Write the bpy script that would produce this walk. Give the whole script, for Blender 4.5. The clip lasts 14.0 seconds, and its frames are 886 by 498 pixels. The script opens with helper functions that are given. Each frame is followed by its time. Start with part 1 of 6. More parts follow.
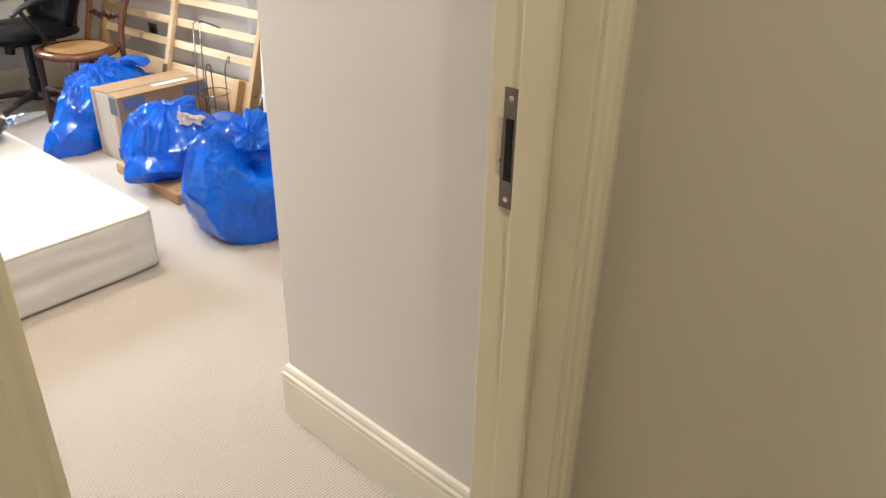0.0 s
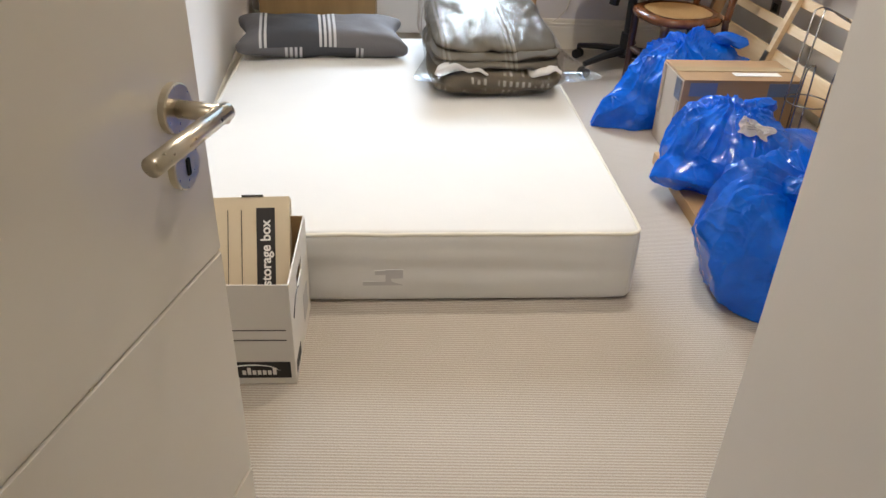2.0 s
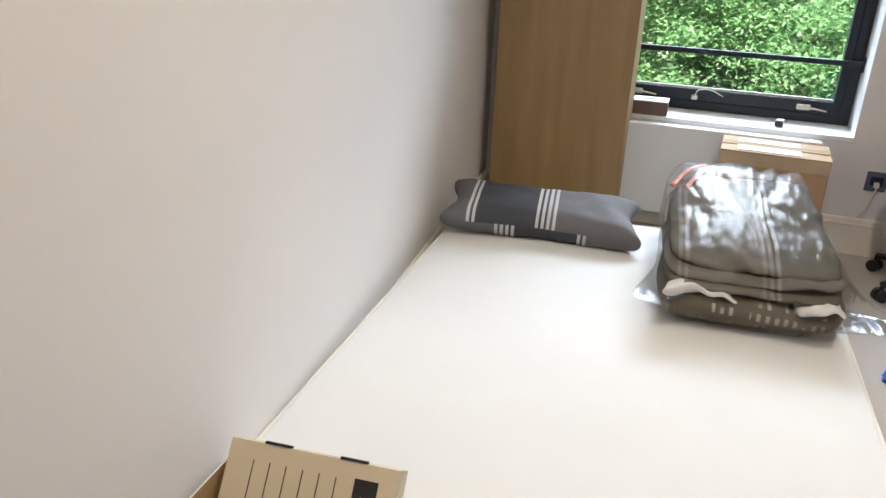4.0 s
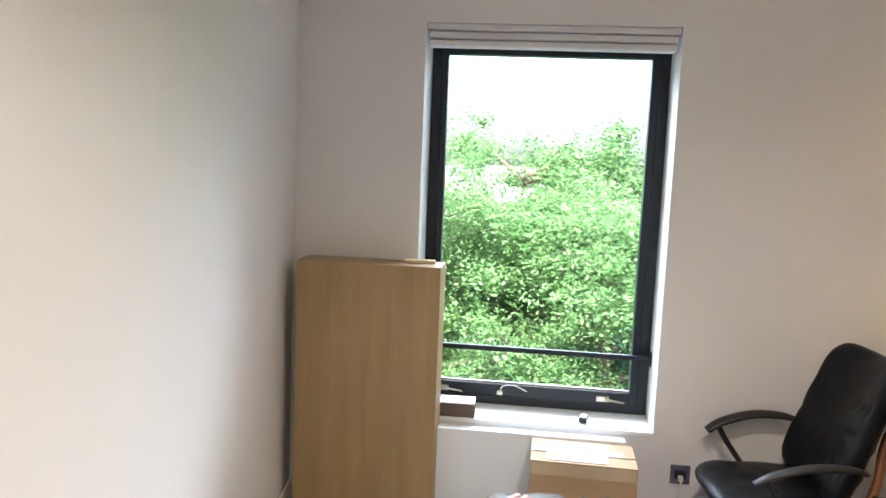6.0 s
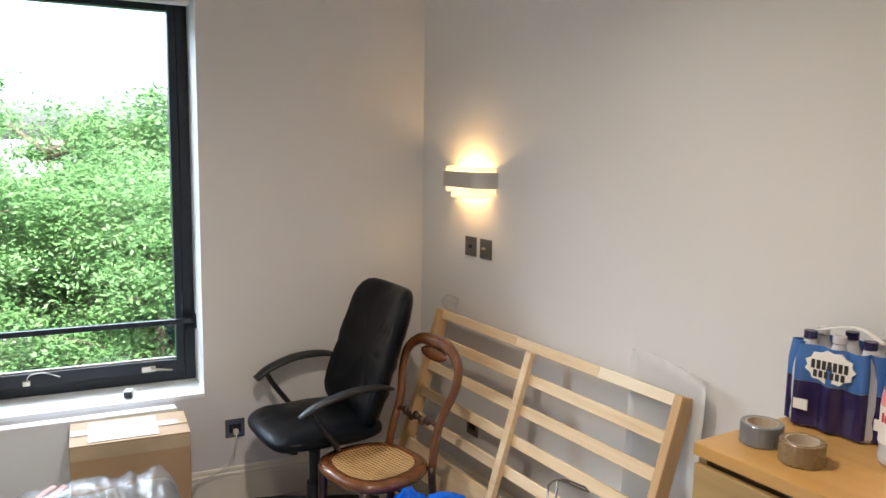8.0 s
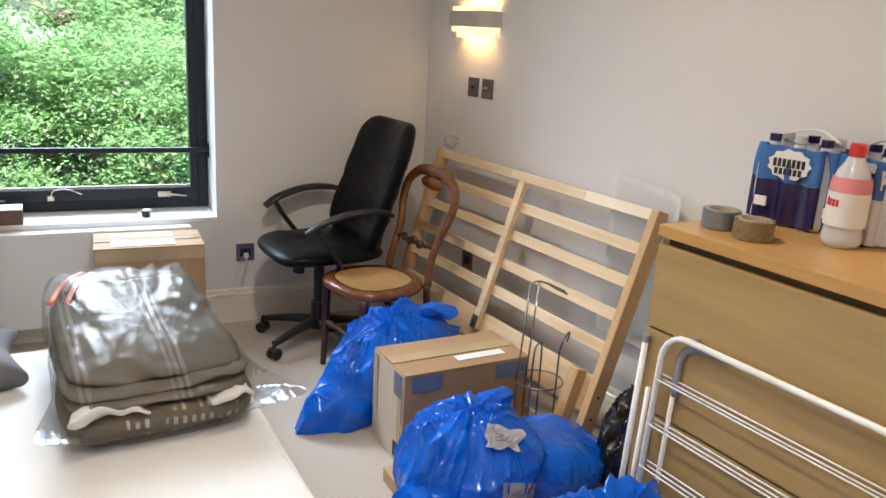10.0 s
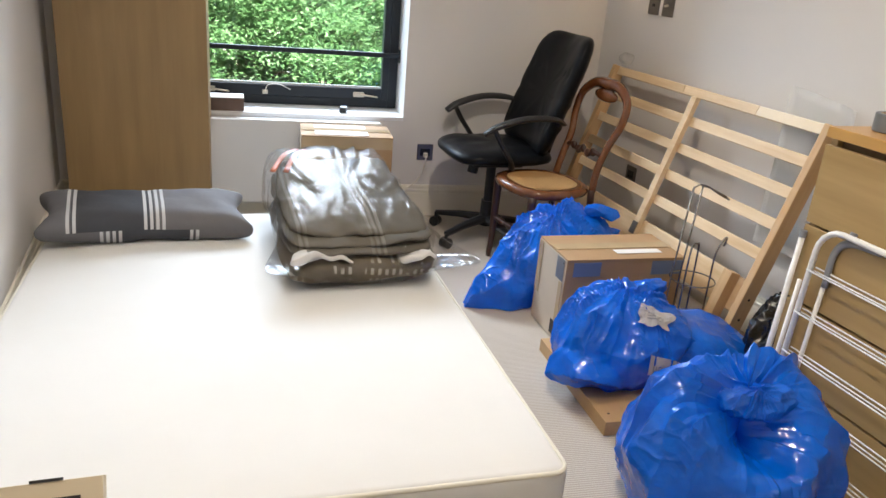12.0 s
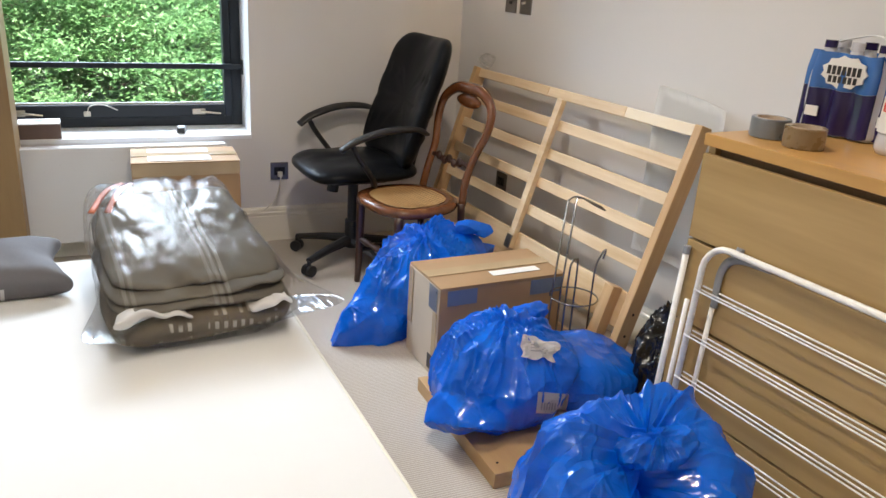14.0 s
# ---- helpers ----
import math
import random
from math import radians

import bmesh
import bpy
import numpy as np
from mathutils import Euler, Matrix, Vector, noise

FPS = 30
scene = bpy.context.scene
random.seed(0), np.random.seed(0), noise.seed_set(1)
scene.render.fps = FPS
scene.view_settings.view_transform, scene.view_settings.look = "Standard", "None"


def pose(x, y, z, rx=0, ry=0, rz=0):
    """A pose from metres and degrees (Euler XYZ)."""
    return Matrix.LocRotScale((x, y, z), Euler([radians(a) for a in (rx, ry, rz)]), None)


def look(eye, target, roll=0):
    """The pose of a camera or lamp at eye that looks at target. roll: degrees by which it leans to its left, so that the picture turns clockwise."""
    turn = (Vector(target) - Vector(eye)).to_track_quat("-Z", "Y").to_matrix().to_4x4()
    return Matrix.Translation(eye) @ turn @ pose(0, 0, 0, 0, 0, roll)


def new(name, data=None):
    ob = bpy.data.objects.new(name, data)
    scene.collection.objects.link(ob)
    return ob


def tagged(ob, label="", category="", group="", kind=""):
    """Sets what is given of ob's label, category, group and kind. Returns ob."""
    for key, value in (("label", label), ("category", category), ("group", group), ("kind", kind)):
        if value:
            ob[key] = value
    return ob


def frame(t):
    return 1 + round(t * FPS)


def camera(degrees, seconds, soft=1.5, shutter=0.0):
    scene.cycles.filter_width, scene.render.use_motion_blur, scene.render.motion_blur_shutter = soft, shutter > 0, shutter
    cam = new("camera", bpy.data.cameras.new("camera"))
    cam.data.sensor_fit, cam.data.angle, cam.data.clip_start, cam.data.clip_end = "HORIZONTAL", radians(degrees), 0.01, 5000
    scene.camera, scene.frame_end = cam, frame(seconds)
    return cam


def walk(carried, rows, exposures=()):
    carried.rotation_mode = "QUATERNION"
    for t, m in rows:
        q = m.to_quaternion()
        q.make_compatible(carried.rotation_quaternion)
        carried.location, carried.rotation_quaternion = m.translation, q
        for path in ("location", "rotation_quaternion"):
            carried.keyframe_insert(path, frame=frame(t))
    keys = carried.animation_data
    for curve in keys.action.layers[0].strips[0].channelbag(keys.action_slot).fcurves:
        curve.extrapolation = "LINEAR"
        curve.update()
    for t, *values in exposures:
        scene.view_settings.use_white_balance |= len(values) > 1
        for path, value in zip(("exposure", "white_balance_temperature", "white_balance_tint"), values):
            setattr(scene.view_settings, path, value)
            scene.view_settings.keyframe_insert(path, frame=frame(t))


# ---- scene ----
cam = camera(60.4, 14.0)
PATH = [
    (0, (0.228, 0.088, 1.416), (1.528, 1.284, 0.479), 1.2),
    (0.5, (0.419, 0.128, 1.404), (1.323, 1.638, 0.454), 1.7),
    (1, (0.521, 0.263, 1.386), (1.0, 1.943, 0.413), 0.9),
    (1.5, (0.646, 0.482, 1.35), (0.909, 2.199, 0.359), 0.8),
    (2, (0.724, 0.695, 1.302), (0.776, 2.4, 0.258), 2.1),
    (2.5, (0.79, 0.898, 1.252), (0.584, 2.563, 0.164), 2.6),
    (3, (0.807, 1.084, 1.246), (0.408, 2.725, 0.175), 1.9),
    (3.5, (0.814, 1.284, 1.274), (0.28, 2.95, 0.304), 1.9),
    (3.7, (0.82, 1.336, 1.283), (0.216, 3.021, 0.39), 1.6),
    (5.8, (0.796, 1.717, 1.689), (0.435, 3.667, 1.427), 2.6),
    (6, (0.801, 1.727, 1.695), (0.578, 3.702, 1.467), 2.4),
    (6.5, (0.807, 1.75, 1.721), (0.936, 3.736, 1.524), 2.1),
    (7, (0.853, 1.739, 1.721), (1.268, 3.685, 1.522), 1.7),
    (7.5, (0.86, 1.738, 1.702), (1.545, 3.603, 1.472), 1.3),
    (8, (0.889, 1.724, 1.631), (1.77, 3.5, 1.364), 1.0),
    (8.2, (0.9, 1.718, 1.621), (1.846, 3.455, 1.327), 1.0),
    (10.3, (0.785, 1.459, 1.371), (1.581, 3.206, 0.81), 4.0),
    (10.5, (0.755, 1.434, 1.367), (1.49, 3.199, 0.781), 4.2),
    (11, (0.705, 1.357, 1.341), (1.312, 3.153, 0.705), 4.5),
    (11.5, (0.668, 1.278, 1.322), (1.19, 3.087, 0.646), 4.8),
    (12, (0.642, 1.216, 1.297), (1.123, 3.027, 0.597), 5.0),
    (12.5, (0.625, 1.195, 1.294), (1.104, 3.001, 0.58), 5.1),
    (13, (0.63, 1.211, 1.292), (1.159, 3.004, 0.583), 4.9),
    (13.5, (0.683, 1.317, 1.289), (1.32, 3.078, 0.586), 4.5),
    (14, (0.792, 1.499, 1.314), (1.568, 3.21, 0.626), 3.7),
]
EXPOSURES = [(0.0, 4.05), (1.0, 3.70), (2.0, 3.40), (3.0, 3.40), (3.7, 3.22), (6.0, 3.68), (7.0, 3.52), (8.5, 3.34), (10.5, 3.36), (14.0, 3.38)]
walk(cam, [(t, look(eye, target, roll)) for t, eye, target, roll in PATH], EXPOSURES)

# ---- world and light ----
world = bpy.data.worlds.new("overcast_sky")
scene.world = world
world.use_nodes = True
wn = world.node_tree.nodes
sky = wn.new("ShaderNodeTexSky")
sky.sky_type, sky.sun_disc = "NISHITA", False
sky.sun_elevation, sky.sun_rotation = radians(48), radians(200)
sky.dust_density, sky.air_density = 5.0, 0.8
wn["Background"].inputs[1].default_value = 0.15
world.node_tree.links.new(sky.outputs[0], wn["Background"].inputs[0])


def lamp(name, kind, m, energy, colour, **settings):
    data = bpy.data.lights.new(name, kind)
    data.energy, data.color = energy, colour
    if "size" in settings:
        data.shape, data.size = settings.get("shape", "DISK"), settings["size"]
    if "size_y" in settings:
        data.size_y = settings["size_y"]
    if "angle" in settings:
        data.angle = settings["angle"]
    if "radius" in settings:
        data.shadow_soft_size = settings["radius"]
    ob = new(name, data)
    ob.matrix_world = m
    return ob


WARM = (1.0, 0.64, 0.28)
# the wall with the lamps runs as much askew as the wall behind the bed: its own frame, turned about the far corner
RW = Matrix.Translation((2.45, 5.105, 0)) @ Matrix.Rotation(math.atan(0.092), 4, "Z") @ Matrix.Translation((-2.45, -5.105, 0))
LAMPS_Y, LAMP_Z = (4.652, 2.36), 1.492
lamp("sun", "SUN", look((0, -6, 14), (0, 8, 0)), 2.4, (1.0, 0.97, 0.93), angle=radians(20))
for ly in LAMPS_Y:
    lamp("bulb", "POINT", RW @ pose(2.383, ly, LAMP_Z), 0.30, WARM, radius=0.02)
DOWNLIGHTS = [(0.72, 2.05, 8.5, 140), (0.45, -0.30, 4.4, 150), (1.35, 3.20, 10.0, 145)]
for lx, ly, lw, beam in DOWNLIGHTS:
    spot = lamp("downlight_lamp", "SPOT", pose(lx, ly, 2.672), lw, (1.0, 0.885, 0.76), radius=0.035)
    spot.data.spot_size, spot.data.spot_blend = radians(beam), 1.0
# the bright sky above the trees, standing in beyond the window
lamp("sky_light", "AREA", look((-0.3, 10.0, 5.1), (1.0, 4.0, 0.9)), 265.0, (0.76, 0.87, 1.0), shape="RECTANGLE", size=9.0, size_y=2.6)


# ---- materials ----
class Nodes:
    """A short way to write a node material."""

    def __init__(self, name):
        self.mat = bpy.data.materials.new(name)
        self.mat.use_nodes = True
        self.tree = self.mat.node_tree
        self.bsdf = self.tree.nodes["Principled BSDF"]
        self.out = self.tree.nodes["Material Output"]

    def add(self, kind):
        return self.tree.nodes.new("ShaderNode" + kind)

    def put(self, socket, value):
        if isinstance(value, bpy.types.NodeSocket):
            self.tree.links.new(value, socket)
        else:
            socket.default_value = value

    def set(self, **inputs):
        for key, value in inputs.items():
            self.put(self.bsdf.inputs[key.replace("_", " ")], value)
        return self

    def coords(self, kind="Object", scale=(1, 1, 1), turn=(0, 0, 0)):
        c = self.add("TexCoord")
        m = self.add("Mapping")
        m.inputs["Scale"].default_value = scale
        m.inputs["Rotation"].default_value = turn
        self.tree.links.new(c.outputs[kind], m.inputs["Vector"])
        return m.outputs[0]

    def noise(self, vector, scale, detail=4.0, rough=0.55):
        n = self.add("TexNoise")
        self.put(n.inputs["Vector"], vector)
        n.inputs["Scale"].default_value, n.inputs["Detail"].default_value, n.inputs["Roughness"].default_value = scale, detail, rough
        return n.outputs["Fac"]

    def ramp(self, fac, stops):
        r = self.add("ValToRGB")
        self.put(r.inputs[0], fac)
        while len(r.color_ramp.elements) < len(stops):
            r.color_ramp.elements.new(0.5)
        for e, (p, c) in zip(r.color_ramp.elements, stops):
            e.position, e.color = p, (*c, 1) if len(c) == 3 else c
        return r.outputs[0]

    def mix(self, fac, a, b, blend="MIX"):
        n = self.add("Mix")
        n.data_type, n.blend_type = "RGBA", blend
        self.put(n.inputs[0], fac)
        for socket, v in ((n.inputs[6], a), (n.inputs[7], b)):
            self.put(socket, (*v, 1) if isinstance(v, tuple) and len(v) == 3 else v)
        return n.outputs[2]

    def math(self, op, a, b=0.0, c=0.0):
        n = self.add("Math")
        n.operation = op
        for socket, v in zip(n.inputs, (a, b, c)):
            self.put(socket, v)
        return n.outputs[0]

    def bump(self, height, strength=0.2, distance=0.002, normal=None):
        n = self.add("Bump")
        n.inputs["Strength"].default_value, n.inputs["Distance"].default_value = strength, distance
        self.put(n.inputs["Height"], height)
        if normal is not None:
            self.put(n.inputs["Normal"], normal)
        self.put(self.bsdf.inputs["Normal"], n.outputs[0])
        return n.outputs[0]


def plain(name, colour, rough=0.5, metal=0.0, vary=0.06, grain=40.0, bump=0.05, coat=0.0, distance=0.001):
    """A surface of one colour with faint mottling, a fine grain and smudged gloss."""
    n = Nodes(name)
    v = n.coords()
    big, fine = n.noise(v, 3.0), n.noise(v, grain, 5.0)
    dark = tuple(c * (1 - vary) for c in colour)
    light = tuple(min(1, c * (1 + vary)) for c in colour)
    n.set(Base_Color=n.ramp(big, ((0.3, dark), (0.7, light))), Metallic=metal, Coat_Weight=coat)
    n.set(Roughness=n.math("MULTIPLY_ADD", fine, 0.16, rough - 0.08))
    if bump:
        n.bump(fine, bump, distance)
    return n.mat


def wood(name, pale, dark, axis=0, rough=0.45, scale=1.0, coat=0.0):
    """Straight grained wood, the grain along one axis of the object."""
    n = Nodes(name)
    s = [22.0 * scale] * 3
    s[axis] = 1.6 * scale
    info = n.add("ObjectInfo")
    c = n.add("TexCoord")
    shift = n.add("VectorMath")
    n.put(shift.inputs[0], c.outputs["Object"])
    spread = n.add("CombineXYZ")
    for k in range(3):
        n.put(spread.inputs[k], n.math("MULTIPLY", info.outputs["Random"], 7.0 + 3 * k))
    n.put(shift.inputs[1], spread.outputs[0])
    m = n.add("Mapping")
    n.put(m.inputs["Vector"], shift.outputs[0])
    m.inputs["Scale"].default_value = s
    g = n.noise(m.outputs[0], 1.0, 6.0, 0.6)
    broad = n.noise(shift.outputs[0], 2.2, 2.0)
    base = n.ramp(g, ((0.28, dark), (0.5, tuple((a + b) / 2 for a, b in zip(pale, dark))), (0.72, pale)))
    n.set(Base_Color=n.mix(0.25, base, n.ramp(broad, ((0.3, dark), (0.7, pale)))), Coat_Weight=coat)
    n.set(Roughness=n.math("MULTIPLY_ADD", g, 0.2, rough - 0.1))
    n.bump(g, 0.12, 0.001)
    return n.mat


def wall_paint(name, colour):
    n = Nodes(name)
    v = n.coords()
    roller, large = n.noise(v, 160.0, 3.0), n.noise(v, 1.3, 3.0)
    n.set(Base_Color=n.ramp(large, ((0.3, tuple(c * 0.965 for c in colour)), (0.7, colour))), Roughness=0.62)
    n.bump(roller, 0.10, 0.0012)
    return n.mat


def carpet_material():
    n = Nodes("ribbed_loop_carpet")
    v = n.coords()
    w = n.add("TexWave")
    w.wave_type, w.bands_direction = "BANDS", "Y"
    n.put(w.inputs["Vector"], v)
    w.inputs["Scale"].default_value, w.inputs["Distortion"].default_value = 36.0, 0.7
    w.inputs["Detail"].default_value, w.inputs["Detail Scale"].default_value = 2.0, 3.0
    loops, soil = n.noise(v, 260.0, 3.0), n.noise(v, 1.6, 4.0)
    pile = n.math("MULTIPLY_ADD", loops, 0.55, n.math("MULTIPLY", w.outputs["Fac"], 0.36))
    base = n.ramp(pile, ((0.25, (0.31, 0.265, 0.215)), (0.75, (0.60, 0.545, 0.475))))
    n.set(Roughness=0.95)
    n.set(Base_Color=n.mix(0.22, base, n.ramp(soil, ((0.3, (0.40, 0.36, 0.31)), (0.7, (0.58, 0.54, 0.49))))))
    n.bump(pile, 0.7, 0.004)
    return n.mat


def bag_plastic(name, colour, rough=0.2, glow=0.25):
    """Thin polythene: glossy, crinkled, letting a little light through."""
    n = Nodes(name)
    v = n.coords()
    big, fine = n.noise(v, 7.0, 3.0), n.noise(v, 34.0, 4.0, 0.65)
    mask = n.ramp(n.noise(v, 5.0, 2.0), ((0.40, (0.15, 0.15, 0.15)), (0.62, (1, 1, 1))))
    creases = None
    for stretch, turn, scale, thin, share in (((1, 1, 0.30), 0.4, 8.0, 18.0, 1.0), ((1, 0.3, 1), 0.9, 14.0, 14.0, 0.7), ((0.3, 1, 1), -0.5, 12.0, 15.0, 0.7), ((1, 1, 0.8), 0.2, 30.0, 8.0, 0.25)):
        m = n.add("Mapping")
        n.put(m.inputs["Vector"], v)
        m.inputs["Scale"].default_value = stretch
        m.inputs["Rotation"].default_value = (turn, 0.3, turn)
        away = n.math("ABSOLUTE", n.math("SUBTRACT", n.noise(m.outputs[0], scale, 1.0), 0.5))
        line = n.math("MULTIPLY", n.math("MAXIMUM", n.math("SUBTRACT", 1.0, n.math("MULTIPLY", away, thin)), 0.0), share)
        creases = line if creases is None else n.math("ADD", creases, line)
    creases = n.math("MULTIPLY", creases, mask)
    n.set(Base_Color=n.ramp(big, ((0.25, tuple(c * 0.6 for c in colour)), (0.8, tuple(min(1, c * 1.3) for c in colour)))), Roughness=rough)
    n.bump(n.math("MULTIPLY_ADD", fine, 0.03, creases), 0.55, 0.008)
    n.set(Coat_Weight=0.25, Coat_Roughness=0.04)
    t = n.add("BsdfTranslucent")
    n.put(t.inputs["Color"], (*colour, 1))
    m = n.add("MixShader")
    m.inputs[0].default_value = glow
    n.put(m.inputs[1], n.bsdf.outputs[0])
    n.put(m.inputs[2], t.outputs[0])
    n.put(n.out.inputs["Surface"], m.outputs[0])
    return n.mat


def film_material(name, gloss=0.05, crinkle=0.5, glare=0.0):
    """Clear plastic film: seen through, crinkled and glossy; white patches painted towards +y stand in for reflected
    window light.
    """
    n = Nodes(name)
    v = n.coords()
    m = n.add("Mapping")
    n.put(m.inputs["Vector"], v)
    m.inputs["Scale"].default_value = (3.4, 0.6, 1.4)
    pleats = n.noise(m.outputs[0], 8.0, 3.0, 0.5)
    b = n.add("Bump")
    b.inputs["Strength"].default_value, b.inputs["Distance"].default_value = crinkle, 0.02
    n.put(b.inputs["Height"], n.math("MULTIPLY_ADD", n.noise(v, 30.0, 4.0, 0.6), 0.16, pleats))
    g = n.add("BsdfGlossy")
    n.put(g.inputs["Normal"], b.outputs[0])
    g.inputs["Roughness"].default_value = 0.045
    clear = n.add("BsdfTransparent")
    n.put(clear.inputs["Color"], (0.98, 0.985, 0.99, 1))
    f = n.add("LayerWeight")
    f.inputs[0].default_value = 0.20
    n.put(f.inputs["Normal"], b.outputs[0])
    sheen = n.add("MixShader")
    n.put(sheen.inputs[0], n.math("MULTIPLY_ADD", f.outputs["Fresnel"], 0.40, gloss))
    n.put(sheen.inputs[1], clear.outputs[0])
    n.put(sheen.inputs[2], g.outputs[0])
    white = n.add("BsdfDiffuse")
    n.put(white.inputs["Color"], (0.80, 0.83, 0.86, 1))
    n.put(white.inputs["Normal"], b.outputs[0])
    sep = n.add("SeparateXYZ")
    n.put(sep.inputs[0], v)
    # painted sheen: diffuse white patches towards +y in place of the window's reflection
    patch = n.ramp(n.noise(m.outputs[0], 3.6, 3.0), ((0.40, (0, 0, 0)), (0.54, (1, 1, 1))))
    far = n.ramp(n.math("ADD", sep.outputs[1], 0.5), ((0.46, (0, 0, 0)), (0.62, (1, 1, 1))))
    haze = n.math("MULTIPLY", n.math("MULTIPLY", patch, far), glare)
    both = n.add("MixShader")
    n.put(both.inputs[0], haze)
    n.put(both.inputs[1], sheen.outputs[0])
    n.put(both.inputs[2], white.outputs[0])
    n.put(n.out.inputs["Surface"], both.outputs[0])
    return n.mat


def glass_material():
    n = Nodes("window_glass")
    g = n.add("BsdfGlossy")
    g.inputs["Roughness"].default_value = 0.01
    clear = n.add("BsdfTransparent")
    n.put(clear.inputs["Color"], (0.96, 0.98, 0.97, 1))
    f = n.add("Fresnel")
    f.inputs[0].default_value = 1.45
    m = n.add("MixShader")
    n.put(m.inputs[0], f.outputs[0])
    n.put(m.inputs[1], clear.outputs[0])
    n.put(m.inputs[2], g.outputs[0])
    n.put(n.out.inputs["Surface"], m.outputs[0])
    return n.mat


def glowing(name, colour, strength):
    n = Nodes(name)
    n.set(Base_Color=(*colour, 1), Emission_Color=(*colour, 1), Emission_Strength=strength)
    return n.mat


def leaf_material():
    n = Nodes("tree_leaves")
    g = n.add("NewGeometry")
    c = n.ramp(g.outputs["Random Per Island"], ((0.0, (0.070, 0.165, 0.055)), (0.5, (0.105, 0.225, 0.080)), (1.0, (0.160, 0.285, 0.115))))
    n.set(Base_Color=c, Roughness=0.5)
    t = n.add("BsdfTranslucent")
    n.put(t.inputs["Color"], c)
    m = n.add("MixShader")
    m.inputs[0].default_value = 0.52
    n.put(m.inputs[1], n.bsdf.outputs[0])
    n.put(m.inputs[2], t.outputs[0])
    n.put(n.out.inputs["Surface"], m.outputs[0])
    return n.mat


def cane_material():
    """Woven cane: a lattice of strands with dark holes."""
    n = Nodes("woven_cane")
    v = n.coords()
    lines = []
    for direction in ("X", "Y"):
        w = n.add("TexWave")
        w.wave_type, w.bands_direction = "BANDS", direction
        n.put(w.inputs["Vector"], v)
        w.inputs["Scale"].default_value = 20.0
        lines.append(w.outputs["Fac"])
    hole = n.math("MULTIPLY", lines[0], lines[1])
    tone = n.noise(v, 20.0)
    strand = n.ramp(tone, ((0.3, (0.46, 0.26, 0.09)), (0.7, (0.62, 0.38, 0.16))))
    n.set(Base_Color=n.mix(n.ramp(hole, ((0.22, (0, 0, 0)), (0.40, (1, 1, 1)))), strand, (0.05, 0.022, 0.008)), Roughness=0.5)
    n.bump(n.math("SUBTRACT", 1.0, hole), 0.6, 0.003)
    return n.mat


def stripe(n, u, at, width):
    """1 where u lies within the stripe, else 0."""
    return n.math("LESS_THAN", n.math("ABSOLUTE", n.math("SUBTRACT", u, at)), width / 2)


def check_cotton(name, greys, groups_up, groups_down, WOVEN=(0.62, 0.63, 0.64), along=0):
    """Grey checked cotton: dark and light panels, white woven stripes; other stripes under the seam."""
    n = Nodes(name)
    v = n.coords()
    sep = n.add("SeparateXYZ")
    n.put(sep.inputs[0], v)
    u, z = sep.outputs[along], sep.outputs[2]
    weave, fold = n.noise(v, 420.0, 2.0), n.noise(v, 9.0, 3.0)
    upper = n.math("GREATER_THAN", z, 0.0)
    def side(groups, edges):
        colour = n.mix(n.math("GREATER_THAN", u, edges[0]), greys[0], greys[1])
        colour = n.mix(n.math("GREATER_THAN", u, edges[1]), colour, greys[2])
        for at, count in groups:
            for k in range(count):
                colour = n.mix(stripe(n, u, at + 0.021 * (k - (count - 1) / 2), 0.0115), colour, WOVEN)
        return colour
    up = side(groups_up, (groups_up[0][0], groups_up[1][0]))
    down = side(groups_down, (groups_down[0][0], groups_down[1][0]))
    colour = n.mix(upper, down, up)
    n.set(Base_Color=n.mix(n.math("MULTIPLY", weave, 0.25), colour, (0.05, 0.05, 0.06)), Roughness=0.85)
    n.bump(n.math("MULTIPLY_ADD", fold, 1.0, n.math("MULTIPLY", weave, 0.1)), 0.35, 0.012)
    return n.mat


WALL = wall_paint("warm_white_wall_paint", (0.745, 0.724, 0.705))
HALL = wall_paint("hall_wall_paint", (0.65, 0.605, 0.49))
CEIL = wall_paint("white_ceiling_paint", (0.82, 0.81, 0.79))
TRIM = plain("cream_gloss_trim", (0.80, 0.76, 0.66), 0.32, vary=0.02, bump=0.03)
HALLTRIM = plain("hall_gloss_trim", (0.74, 0.68, 0.50), 0.32, vary=0.03, bump=0.04)
DOORPAINT = plain("cream_satin_door_paint", (0.76, 0.73, 0.67), 0.17, vary=0.02, grain=6, bump=0.0, coat=0.35)
WHITE = plain("white_painted_sill", (0.82, 0.83, 0.84), 0.4, vary=0.02)
CARPET = carpet_material()
FRAME = plain("anthracite_window_metal", (0.005, 0.010, 0.017), 0.42, 0.0, vary=0.15)
GLASS = glass_material()
STEEL = plain("brushed_nickel", (0.62, 0.57, 0.48), 0.30, 1.0, vary=0.05, grain=160)
DARKSTEEL = plain("dark_nickel_plate", (0.22, 0.20, 0.18), 0.38, 1.0, vary=0.08)
BLACK = plain("black_plastic", (0.012, 0.012, 0.013), 0.42, vary=0.2, grain=120, bump=0.1)
VOID = plain("dark_hole", (0.004, 0.004, 0.004), 0.9, bump=0)
LEATHER = plain("black_leatherette", (0.006, 0.007, 0.009), 0.30, vary=0.2, grain=220, bump=0.08)
LEATHER.node_tree.nodes["Principled BSDF"].inputs["Specular IOR Level"].default_value = 0.12
